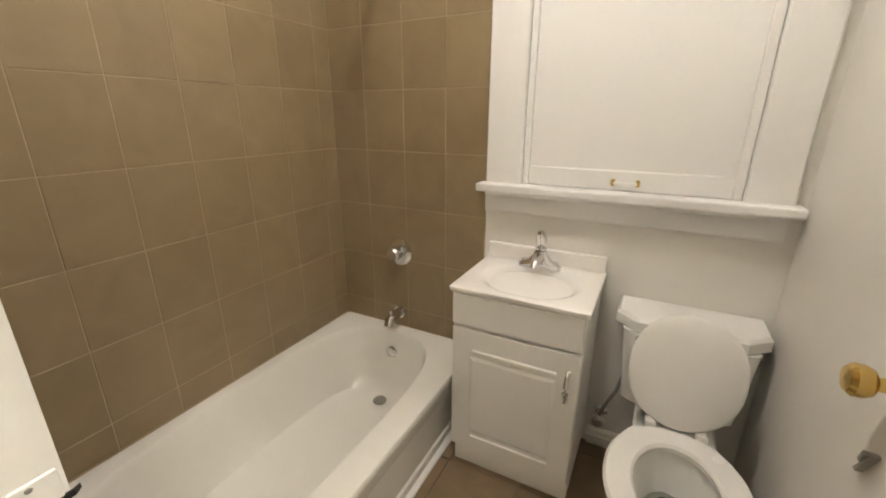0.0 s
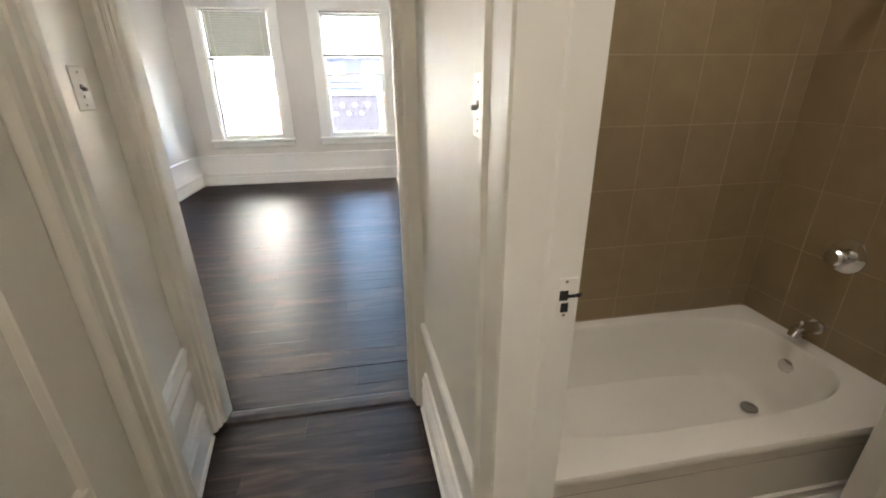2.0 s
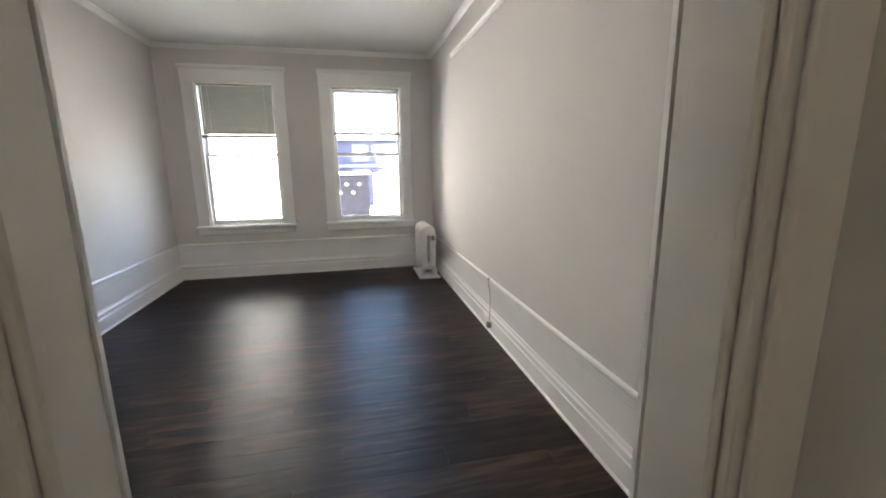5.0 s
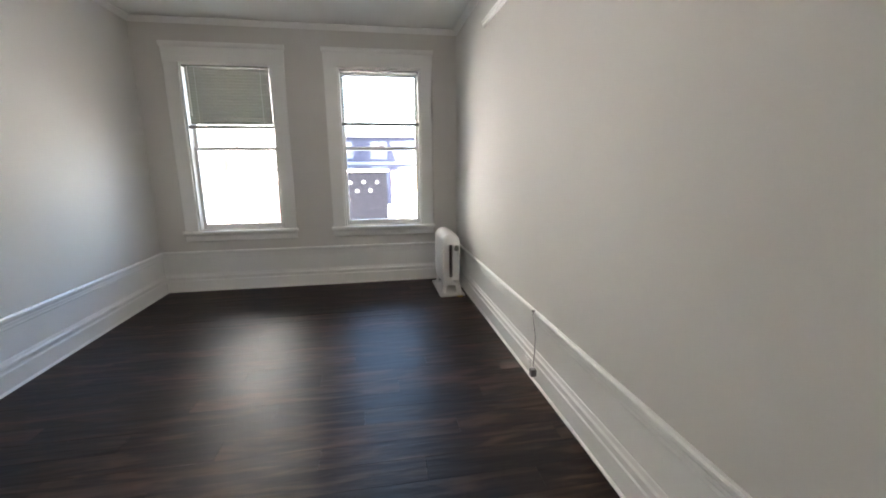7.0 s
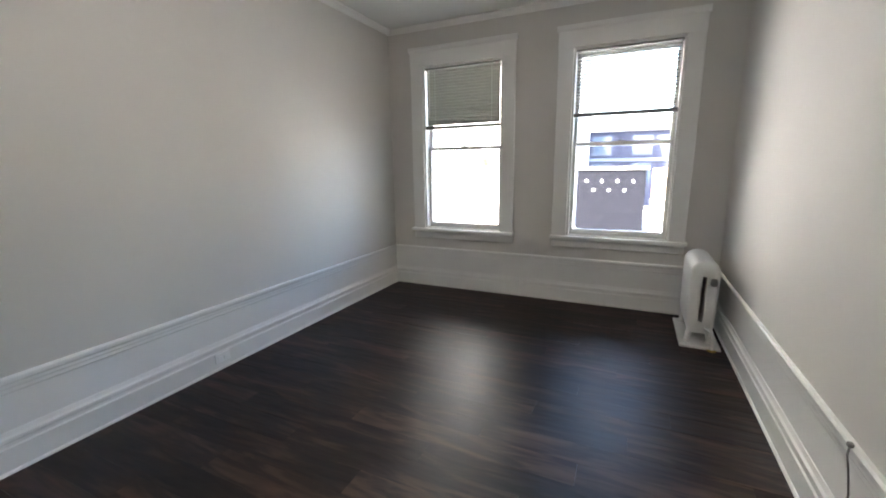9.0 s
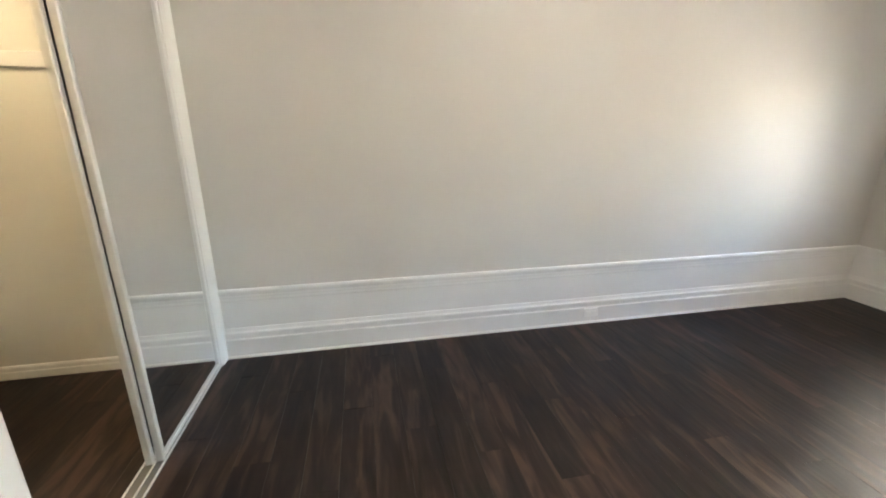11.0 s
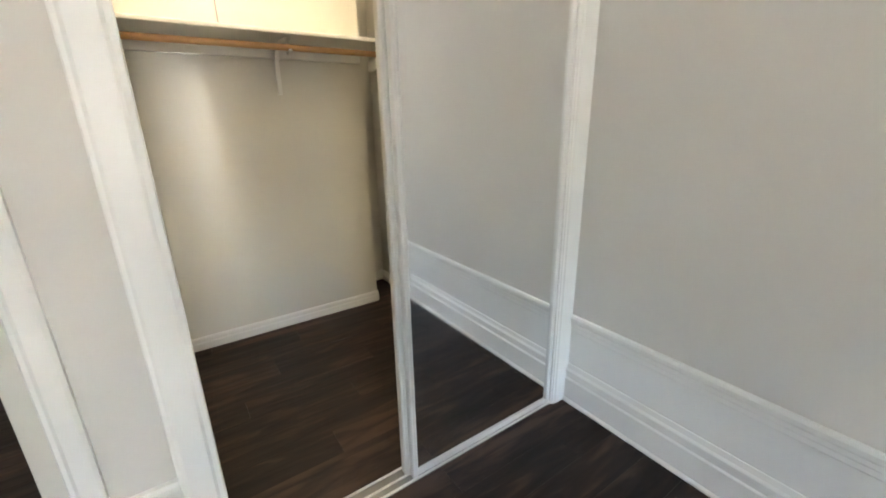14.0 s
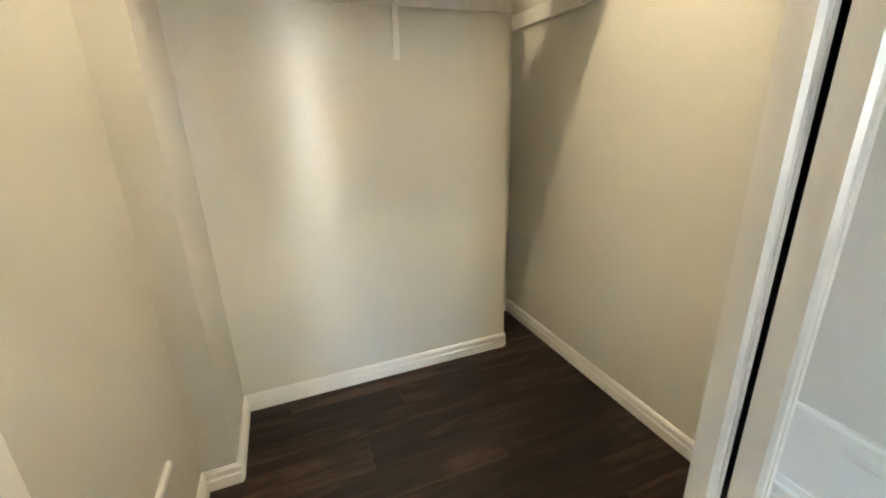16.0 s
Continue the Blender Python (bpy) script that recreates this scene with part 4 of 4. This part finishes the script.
sink = base("bathroom_sink", 4.30, -6.40, VZ, "white cultured-marble vanity top with oval basin and backsplash", "sink")
cx, cy = (VX + BX) / 2 - 0.01, (VY0 + VY1) / 2
hx, hy = (BX - VX) / 2, (VY1 - VY0) / 2
mx = (VX + BX) / 2
rings = [oval(mx, cy, VZ - 0.022, hx - 0.003, hy - 0.003, 64, 60), oval(mx, cy, VZ - 0.016, hx, hy, 64, 60), oval(mx, cy, VZ - 0.004, hx, hy, 64, 60), oval(mx, cy, VZ, hx - 0.005, hy - 0.005, 64, 50),
         oval(cx - 0.01, cy, VZ, 0.160, 0.196, 64, 2.3), oval(cx - 0.01, cy, VZ - 0.002, 0.152, 0.187, 64, 2.2), oval(cx - 0.01, cy, VZ - 0.010, 0.138, 0.170, 64, 2.1),
         oval(cx - 0.01, cy, VZ - 0.030, 0.118, 0.146, 64, 2.1), oval(cx - 0.008, cy, VZ - 0.055, 0.095, 0.116, 64, 2.0), oval(cx - 0.005, cy, VZ - 0.080, 0.062, 0.074, 64, 2.0), oval(cx, cy, VZ - 0.095, 0.030, 0.034, 64, 2.0)]
part("slab", add_loft(bmesh.new(), rings, True, True), MARBLE, sink, smooth=True)
part("backsplash", add_box(bmesh.new(), (BX - 0.024, VY0 + 0.004, VZ - 0.001), (BX - 0.001, VY1 - 0.004, VZ + 0.062), 0.005, 2), MARBLE, sink)
lathe("drain", [(0.0, 0.0), (0.02, 0.0), (0.019, 0.003), (0.0, 0.003)], (cx, cy, VZ - 0.095), "z", CHROME, sink)
faucet = base("faucet", 4.44, -6.40, VZ, "chrome single-lever bathroom faucet on the vanity top", "faucet")
bm = bmesh.new()
add_loft(bm, [oval(4.435, -6.40, VZ, 0.027, 0.086, 36, 3.4), oval(4.435, -6.40, VZ + 0.014, 0.027, 0.086, 36, 3.2), oval(4.435, -6.40, VZ + 0.022, 0.026, 0.074, 36, 2.8),
              oval(4.436, -6.40, VZ + 0.036, 0.025, 0.046, 36, 2.4), oval(4.437, -6.40, VZ + 0.056, 0.024, 0.029, 36, 2.1), oval(4.438, -6.40, VZ + 0.072, 0.023, 0.023, 36, 2.0)])
part("base_plate", bm, CHROME, faucet, "chrome base with sloping wings", smooth=True)
tube("spout", [(4.43, -6.40, VZ + 0.040), (4.40, -6.40, VZ + 0.048), (4.375, -6.40, VZ + 0.045), (4.350, -6.40, VZ + 0.036), (4.344, -6.40, VZ + 0.024)], [0.024, 0.021, 0.017, 0.014, 0.012], CHROME, faucet, n=16)
tube("lever", [(4.438, -6.40, VZ + 0.070), (4.441, -6.40, VZ + 0.082), (4.440, -6.40, VZ + 0.105), (4.432, -6.40, VZ + 0.130), (4.415, -6.40, VZ + 0.148), (4.402, -6.40, VZ + 0.152)],
     [0.020, 0.024, 0.023, 0.020, 0.015, 0.008], CHROME, faucet, n=16)
for yy in (-6.462, -6.338):
    lathe("end_cap", [(0.0, 0.0), (0.014, 0.0), (0.013, 0.008), (0.0, 0.01)], (4.435, yy, VZ + 0.022), "z", CHROME, faucet, n=16)

# toilet
toilet = base("toilet", 4.1, -6.945, 0.0, "white two-piece toilet with its seat down and lid raised", "toilet")
CY = -6.945
rings = [oval(4.08, CY, 0.0, 0.20, 0.105, 40, 2.6), oval(4.08, CY, 0.03, 0.205, 0.108, 40, 2.6), oval(4.09, CY, 0.12, 0.20, 0.092, 40, 2.4), oval(4.06, CY, 0.22, 0.225, 0.115, 40, 2.2),
         oval(4.02, CY, 0.32, 0.25, 0.165, 40, 2.1), oval(4.00, CY, 0.375, 0.265, 0.185, 40, 2.1), oval(4.00, CY, 0.390, 0.262, 0.182, 40, 2.1),
         oval(3.97, CY, 0.390, 0.175, 0.125, 40, 2.0), oval(3.97, CY, 0.36, 0.165, 0.115, 40, 2.0), oval(3.99, CY, 0.26, 0.125, 0.085, 40, 2.0), oval(4.02, CY, 0.18, 0.06, 0.05, 40, 2.0)]
part("bowl", add_loft(bmesh.new(), rings), PORCELAIN, toilet, smooth=True)
part("water", add_loft(bmesh.new(), [oval(4.0, CY, 0.245, 0.105, 0.072, 32), oval(4.0, CY, 0.247, 0.105, 0.072, 32)]), surface("toilet_water", (0.22, 0.23, 0.19), 0.03, vary=0.02, bump=0.0), toilet, "still water in the bowl")
part("trap_opening", add_loft(bmesh.new(), [oval(4.035, CY, 0.2475, 0.05, 0.036, 24), oval(4.035, CY, 0.2482, 0.044, 0.031, 24)]), surface("toilet_trap", (0.035, 0.038, 0.026), 0.1, vary=0.1, bump=0.0), toilet, "dark trap opening under the water")
part("deck", add_box(bmesh.new(), (4.18, CY - 0.125, 0.33), (4.42, CY + 0.125, 0.392), 0.02, 3), PORCELAIN, toilet)
bm = bmesh.new()
rings = [oval(3.972, CY, 0.394, 0.232, 0.190, 48, 2.15), oval(3.972, CY, 0.408, 0.236, 0.194, 48, 2.15), oval(3.972, CY, 0.417, 0.228, 0.186, 48, 2.15), oval(3.965, CY, 0.417, 0.165, 0.120, 48, 2.0),
         oval(3.965, CY, 0.408, 0.156, 0.112, 48, 2.0), oval(3.965, CY, 0.394, 0.156, 0.112, 48, 2.0)]
add_loft(bm, rings + [rings[0]], False, False)
bmesh.ops.remove_doubles(bm, verts=bm.verts, dist=0.0001)
part("seat", bm, SEATMAT, toilet, smooth=True)
tilt = Matrix.Translation((4.205, CY, 0.425)) @ Matrix.Rotation(radians(-79), 4, "Y")
bm = bmesh.new()
rings = [oval(0.190, 0.0, z, rx, ry, 48, 2.15) for z, rx, ry in ((-0.008, 0.186, 0.160), (-0.004, 0.193, 0.167), (0.004, 0.193, 0.167), (0.010, 0.184, 0.158), (0.013, 0.10, 0.09))]
add_loft(bm, rings)
bmesh.ops.transform(bm, matrix=tilt, verts=bm.verts)
part("lid", bm, SEATMAT, toilet, "raised oval lid", smooth=True)
for yy in (CY - 0.075, CY + 0.075):
    part("hinge", add_box(bmesh.new(), (4.185, yy - 0.018, 0.405), (4.225, yy + 0.018, 0.435), 0.008, 2), SEATMAT, toilet)
bm = bmesh.new()
add_loft(bm, [oval(4.405, CY, z, rx, ry, 40, p) for z, rx, ry, p in ((0.385, 0.075, 0.165, 5), (0.40, 0.085, 0.18, 6), (0.56, 0.090, 0.195, 7), (0.682, 0.090, 0.205, 8))])
part("tank", bm, PORCELAIN, toilet, smooth=True)
lidpts = lambda g, z: [(4.505 - 0.0, CY - 0.232 + g, z), (4.505, CY + 0.232 - g, z), (4.375, CY + 0.232 - g, z), (4.315 + g, CY + 0.16, z), (4.315 + g, CY - 0.16, z), (4.375, CY - 0.232 + g, z)]
bm = add_loft(bmesh.new(), [lidpts(0.012, 0.678), lidpts(0.0, 0.686), lidpts(0.0, 0.722), lidpts(0.010, 0.736)])
part("tank_lid", bm, PORCELAIN, toilet, "angular-cornered tank lid")
tube("flush_lever", [(4.32, CY + 0.15, 0.66), (4.300, CY + 0.15, 0.66), (4.297, CY + 0.09, 0.653)], [0.012, 0.009, 0.007], CHROME, toilet)
supply = base("water_supply_valve", 4.47, -6.70, 0.0, "dark braided water supply hose and shut-off valve beside the toilet", "valve")
tube("hose", [(4.46, -6.765, 0.40), (4.46, -6.75, 0.33), (4.44, -6.72, 0.27), (4.445, -6.70, 0.20)], 0.008, GREYPLASTIC, supply)
tube("stub", [(BX, -6.70, 0.185), (4.43, -6.70, 0.185)], 0.010, STEEL, supply)
lathe("knob", [(0.0, 0.0), (0.024, 0.0), (0.026, -0.012), (0.018, -0.02), (0.0, -0.02)], (4.43, -6.70, 0.185), "x", STEEL, supply, n=16)
lathe("escutcheon", [(0.0, 0.0), (0.03, 0.0), (0.02, -0.008), (0.0, -0.008)], (BX - 0.016, -6.70, 0.185), "x", CHROME, supply)

# bathroom window: painted shut, with stool, apron and catch
bw = base("window_3", BX, -6.66, 1.14, "white painted-over bathroom window with wide casing and a brass lift", "window", kind="structure")
for nm, a, b in (("casing_left", -6.285, -6.134), ("casing_right", -7.165, -7.03)):
    part(nm, add_prism(bmesh.new(), [(BX, a), (BX - 0.02, a), (BX - 0.026, a + 0.006), (BX - 0.026, b - 0.006), (BX - 0.02, b), (BX, b)], "z", 1.136, 2.255), TRIM, bw)
part("head_casing", add_box(bmesh.new(), (BX - 0.028, -7.185, 2.25), (BX, -6.115, 2.42), 0.004), TRIM, bw)
part("stool", add_box(bmesh.new(), (BX - 0.075, -7.188, 1.105), (BX + 0.06, -6.108, 1.138), 0.008, 2), TRIM, bw)
part("apron", add_prism(bmesh.new(), [(BX, 1.015), (BX - 0.016, 1.015), (BX - 0.022, 1.023), (BX - 0.022, 1.085), (BX - 0.034, 1.098), (BX - 0.034, 1.106), (BX, 1.106)], "y", -7.158, -6.134), TRIM, bw)
part("sash", add_box(bmesh.new(), (BX + 0.012, -7.032, 1.136), (BX + 0.045, -6.283, 2.252), 0.002), TRIM, bw)
part("bottom_rail", add_box(bmesh.new(), (BX + 0.002, -7.026, 1.138), (BX + 0.02, -6.289, 1.212), 0.004), TRIM, bw)
for nm, a, b in (("stop_left", -6.31, -6.287), ("stop_right", -7.028, -7.0)):
    part(nm, add_box(bmesh.new(), (BX - 0.008, a, 1.139), (BX + 0.018, b, 2.25), 0.003), TRIM, bw)
bm = bmesh.new()
add_tube(bm, [(BX + 0.002, -6.632, 1.168), (BX - 0.012, -6.634, 1.168), (BX - 0.014, -6.67, 1.168), (BX - 0.012, -6.706, 1.168), (BX + 0.002, -6.708, 1.168)], 0.0055, 10)
part("lift_handle", bm, PLASTIC, bw, "worn cream bar with brass ends", smooth=True)
for yy in (-6.628, -6.712):
    part("lift_end", add_box(bmesh.new(), (BX - 0.008, yy - 0.008, 1.156), (BX + 0.003, yy + 0.008, 1.182), 0.003), BRASS, bw, "brass mounting lug")


# ---------------------------------------------------------------- street outside the windows
G = -1.55
STUCCO = surface("white_stucco", (0.52, 0.505, 0.47), 0.8, vary=0.06, scale=0.8, grain=25, bump=0.2)
BLUEWALL = surface("slate_blue_siding", (0.034, 0.037, 0.060), 0.8, spec=0.2, vary=0.12, scale=1.0, grain=20, bump=0.1)
NAVY = surface("navy_steel", (0.0036, 0.0036, 0.0056), 0.8, vary=0.2, scale=2.0, grain=30, bump=0.1, spec=0.1)
OCHRE = surface("ochre_boards", (0.48, 0.30, 0.14), 0.7, vary=0.2, scale=3, grain=20)
BRICKRED = surface("red_brown_fence", (0.060, 0.020, 0.019), 0.8, vary=0.2, scale=3, grain=20, spec=0.2)
CONCRETE = surface("pale_concrete", (0.40, 0.38, 0.35), 0.9, vary=0.12, scale=0.7, grain=15, bump=0.2)
GLASSDARK = surface("dark_far_pane", (0.05, 0.07, 0.10), 0.1, vary=0.1, scale=2)
PALEBLUE = surface("pale_blue_trim", (0.085, 0.10, 0.14), 0.7, vary=0.1, scale=2)
LEAFMAT = surface("drooping_leaf", (0.055, 0.065, 0.012), 0.5, vary=0.35, scale=4, grain=30)
tagged(box("ground", (-400, 0.22, G - 0.4), (400, 800, G), CONCRETE, bevel=0), kind="structure")


def far_window(parent, x, y, z, w, h, trim):
    s = part("window", add_box(bmesh.new(), (x - w / 2 - 0.09, y - 0.05, z - 0.09), (x + w / 2 + 0.09, y + 0.02, z + h + 0.09), 0.01), trim, parent)
    part("pane", add_box(bmesh.new(), (x - w / 2, y - 0.06, z), (x + w / 2, y - 0.04, z + h)), GLASSDARK, s)
    part("meeting_rail", add_box(bmesh.new(), (x - w / 2, y - 0.07, z + h * 0.5 - 0.02), (x + w / 2, y - 0.045, z + h * 0.5 + 0.02)), trim, s)


white_house = base("white_house", -8.0, 16.0, G, "sunlit white stucco house across the street", "house")
part("wall", add_box(bmesh.new(), (-20, 15.6, G), (-0.1, 24, 15.2), 0.02), STUCCO, white_house)
part("cornice", add_box(bmesh.new(), (-20.2, 15.3, 15.0), (0.1, 24.2, 15.5), 0.03), STUCCO, white_house)
part("ledge", add_box(bmesh.new(), (-20, 15.45, 1.30), (-0.1, 15.62, 1.45), 0.02), STUCCO, white_house)
part("garage_door", add_box(bmesh.new(), (-5.6, 15.55, G), (-3.0, 15.62, -0.75), 0.01), CONCRETE, white_house)
for x in (-16.5, -13.0, -9.5):
    for z in (2.4, 6.0, 9.6):
        far_window(white_house, x, 15.6, z, 1.3, 1.9, STUCCO)
far_window(white_house, -5.1, 15.6, 1.75, 1.3, 1.2, CONCRETE)
part("awning", add_prism(bmesh.new(), [(15.6, 1.75), (14.95, 1.42), (14.95, 1.36), (15.6, 1.36)], "x", -5.9, -4.5), GLASSDARK, white_house, "dark canopy under the upper window")
blue_house = base("blue_house", 5.0, 30.0, G, "slate-blue apartment building with pale bands behind the shed", "house")
part("wall", add_box(bmesh.new(), (-2.2, 28.0, G), (12.0, 38, 3.7), 0.02), BLUEWALL, blue_house)
part("roof_edge", add_box(bmesh.new(), (-2.4, 27.7, 3.6), (12.2, 38.2, 3.9), 0.03), STUCCO, blue_house)
part("band", add_box(bmesh.new(), (-2.2, 27.85, 1.5), (12.0, 28.05, 1.75), 0.02), PALEBLUE, blue_house)
for x in (0.4, 3.0, 5.6):
    far_window(blue_house, x, 28.0, 2.05, 1.1, 1.15, PALEBLUE)
    far_window(blue_house, x, 28.0, 0.1, 1.1, 1.2, PALEBLUE)
shed = base("street_shed", 1.9, 15.5, G, "dark navy steel shed with rows of round white vents", "shed")
part("body", add_box(bmesh.new(), (0.35, 14.8, G), (3.08, 17.0, 1.13), 0.02), NAVY, shed)
part("roof", add_box(bmesh.new(), (0.25, 14.7, 1.13), (3.18, 17.1, 1.24), 0.02), STUCCO, shed)
for i, (x, z) in enumerate([(0.75 + 0.62 * k, 0.66) for k in range(4)] + [(0.50 + 0.62 * k + 0.55, 0.27) for k in range(3)]):
    lathe("vent", [(0.0, 0.0), (0.062, 0.0), (0.058, -0.03), (0.0, -0.03)], (x, 14.8, z), "y", STUCCO, shed, "round white vent", n=16)
fence = base("ochre_fence", 4.2, 16.2, G, "ochre timber fence beside the shed", "fence")
for i in range(12):
    part("board", add_box(bmesh.new(), (3.35 + i * 0.2, 16.0, G), (3.53 + i * 0.2, 16.05, 1.15 + 0.03 * (i % 3)), 0.01), OCHRE, fence)
part("lower_wall", add_box(bmesh.new(), (3.3, 15.6, G), (6.2, 15.95, -0.15), 0.02), STUCCO, fence)
gate = base("red_gate", -2.0, 14.9, G, "red-brown slatted gate in front of the white house", "gate")
for i in range(6):
    part("slat", add_box(bmesh.new(), (-2.55 + i * 0.17, 14.8, G), (-2.40 + i * 0.17, 14.85, 0.82 - 0.02 * (i % 2)), 0.01), BRICKRED, gate)
part("rail", add_box(bmesh.new(), (-2.55, 14.86, -0.4), (-1.55, 14.9, -0.3), 0.01), BRICKRED, gate)

# hanging plant with long drooping leaves on the white house
plant = base("hanging_plant", -4.25, 15.2, 0.2, "yellow-green plant with long drooping leaves before the white wall", "plant")
tube("trunk", [(-4.25, 15.3, G), (-4.22, 15.28, 0.0), (-4.2, 15.25, 1.2), (-4.2, 15.22, 1.75)], [0.10, 0.08, 0.06, 0.04], OCHRE, plant)
bm = bmesh.new()
rng = random.Random(5)
for k in range(170):
    a, L = rng.uniform(0, 2 * math.pi), rng.uniform(0.5, 1.3)
    o = Vector((-4.2 + rng.uniform(-0.05, 0.05), 15.22 + rng.uniform(-0.05, 0.05), 1.7 + rng.uniform(-0.1, 0.15)))
    out, prev = Vector((math.cos(a), math.sin(a), 0)), None
    side = Vector((-math.sin(a), math.cos(a), 0)) * rng.uniform(0.012, 0.03)
    for s in range(5):
        t = s / 4
        p = o + out * (0.42 * t ** 0.7) + Vector((0, 0, 0.18 * t - L * t * t))
        w = side * (1 - 0.85 * t)
        cur = (bm.verts.new(p - w), bm.verts.new(p + w))
        if prev:
            bm.faces.new((prev[0], prev[1], cur[1], cur[0]))
        prev = cur
part("leaves", bm, LEAFMAT, plant)["kind"] = "stuff"


# ---------------------------------------------------------------- pieces of floors and walls
def piece_mesh(name, w, d, h, chamfer, material, cache):
    """A low block, w by d, h thick, with its upper edges chamfered; its centre is at its top face."""
    key = (name, round(w, 4), round(d, 4))
    if key not in cache:
        x, y, c = w / 2, d / 2, min(chamfer, w * 0.3, d * 0.3)
        vs = [(-x, -y, -h), (x, -y, -h), (x, y, -h), (-x, y, -h), (-x, -y, -c), (x, -y, -c), (x, y, -c), (-x, y, -c),
              (-x + c, -y + c, 0), (x - c, -y + c, 0), (x - c, y - c, 0), (-x + c, y - c, 0)]
        fs = [(8, 9, 10, 11)] + [(i, (i + 1) % 4, 4 + (i + 1) % 4, 4 + i) for i in range(4)] + [(4 + i, 4 + (i + 1) % 4, 8 + (i + 1) % 4, 8 + i) for i in range(4)]
        me = bpy.data.meshes.new(name)
        me.from_pydata(vs, [], fs)
        me.materials.append(material)
        cache[key] = me
    return cache[key]


MESHES = {}
PW, PL, GAP = 0.152, 1.22, 0.0006
rng = random.Random(11)
ZONES = [(0.0, 3.365, -5.02, 0.0, floor), (0.0, 1.74, -7.04, -5.02, floor), (1.86, 2.985, -8.30, -5.02, floor)]
for x0, x1, y0, y1, owner in ZONES:
    r = math.floor(y0 / PW)
    while r * PW < y1:
        a, b = max(y0, r * PW), min(y1, (r + 1) * PW)
        if b - a > 0.004:
            shift = (r * 0.413) % 1.0 * PL
            u = -shift
            while u < x1:
                p, q = max(x0, u), min(x1, u + PL)
                if q - p > 0.01:
                    ob = new("plank", piece_mesh("plank", q - p - GAP, b - a - GAP, 0.006, 0.0003, PLANK, MESHES))
                    ob.parent = owner
                    ob.location = ((p + q) / 2, (a + b) / 2, rng.uniform(-0.0003, 0.0))
                    ob.rotation_euler = (rng.gauss(0.0, 0.005), rng.gauss(0.0, 0.0006), 0.0)
                u += PL
        r += 1
tagged(prism("threshold", [(-5.345, 0.0), (-5.335, 0.006), (-5.30, 0.008), (-5.265, 0.006), (-5.255, 0.0)], "x", 1.86, 2.79, PLANK), kind="structure")

# bathroom floor tiles
FT = 0.305
for i in range(6):
    for j in range(7):
        p, q = max(2.985, 2.90 + i * FT), min(BX, 2.90 + (i + 1) * FT)
        a, b = max(-7.20, -7.38 + j * FT), min(-5.31, -7.38 + (j + 1) * FT)
        if q - p > 0.02 and b - a > 0.02:
            ob = new("tile", piece_mesh("floor_tile", q - p - 0.004, b - a - 0.004, 0.006, 0.0015, FTILE, MESHES))
            ob.parent = bath_floor
            ob.location = ((p + q) / 2, (a + b) / 2, 0.0)

# wall tiles round the tub: columns 0.2128 wide, rows 0.2667 high
TW, TH = 0.2128, 0.2667
ZL = [0.71 - TH * 2 + TH * k for k in range(9)]


def tile_face(owner, axis, at, side, us, material):
    """Tiles on a wall that faces along the axis, standing proud of its face."""
    for u0, u1 in us:
        for z in ZL:
            a, b = max(z, 0.335), z + TH
            if b - a < 0.02:
                continue
            w, h = u1 - u0 - 0.0026, b - a - 0.0026
            ob = new("tile", piece_mesh("tile", w, h, 0.006, 0.0012, material, MESHES))
            ob.parent = owner
            uc, zc = (u0 + u1) / 2, (a + b) / 2
            if axis == "y":
                ob.matrix_basis = Matrix.Translation((uc, at, zc)) @ Matrix.Rotation(radians(90 if side < 0 else -90), 4, "X")
            else:
                ob.matrix_basis = Matrix(((0, 0, side, at), (side, 0, 0, uc), (0, 1, 0, zc), (0, 0, 0, 1)))


cols = [(max(2.992, 4.411 - TW * (k + 1)), 4.411 - TW * k) for k in range(7)] + [(4.411, BX - 0.006)]
tile_face(bpy.data.objects["wall_bath_north"], "y", -5.312, -1, cols, TILE)
cols = [(-5.511 - TW * (k + 1) if k < 2 else -6.132, -5.511 - TW * k) for k in range(3)] + [(-5.511, -5.3135)]
tile_face(bpy.data.objects["wall_bath_tile_backing"], "x", BX - 0.010, -1, cols, TILE)
tile_face(bpy.data.objects["wall_bath_tub_end"], "x", 2.9955, 1, [(-5.511 - TW * (k + 1), -5.511 - TW * k) for k in range(2)] + [(-5.511, -5.3135), (-6.11, -5.511 - TW * 2)], TILE)
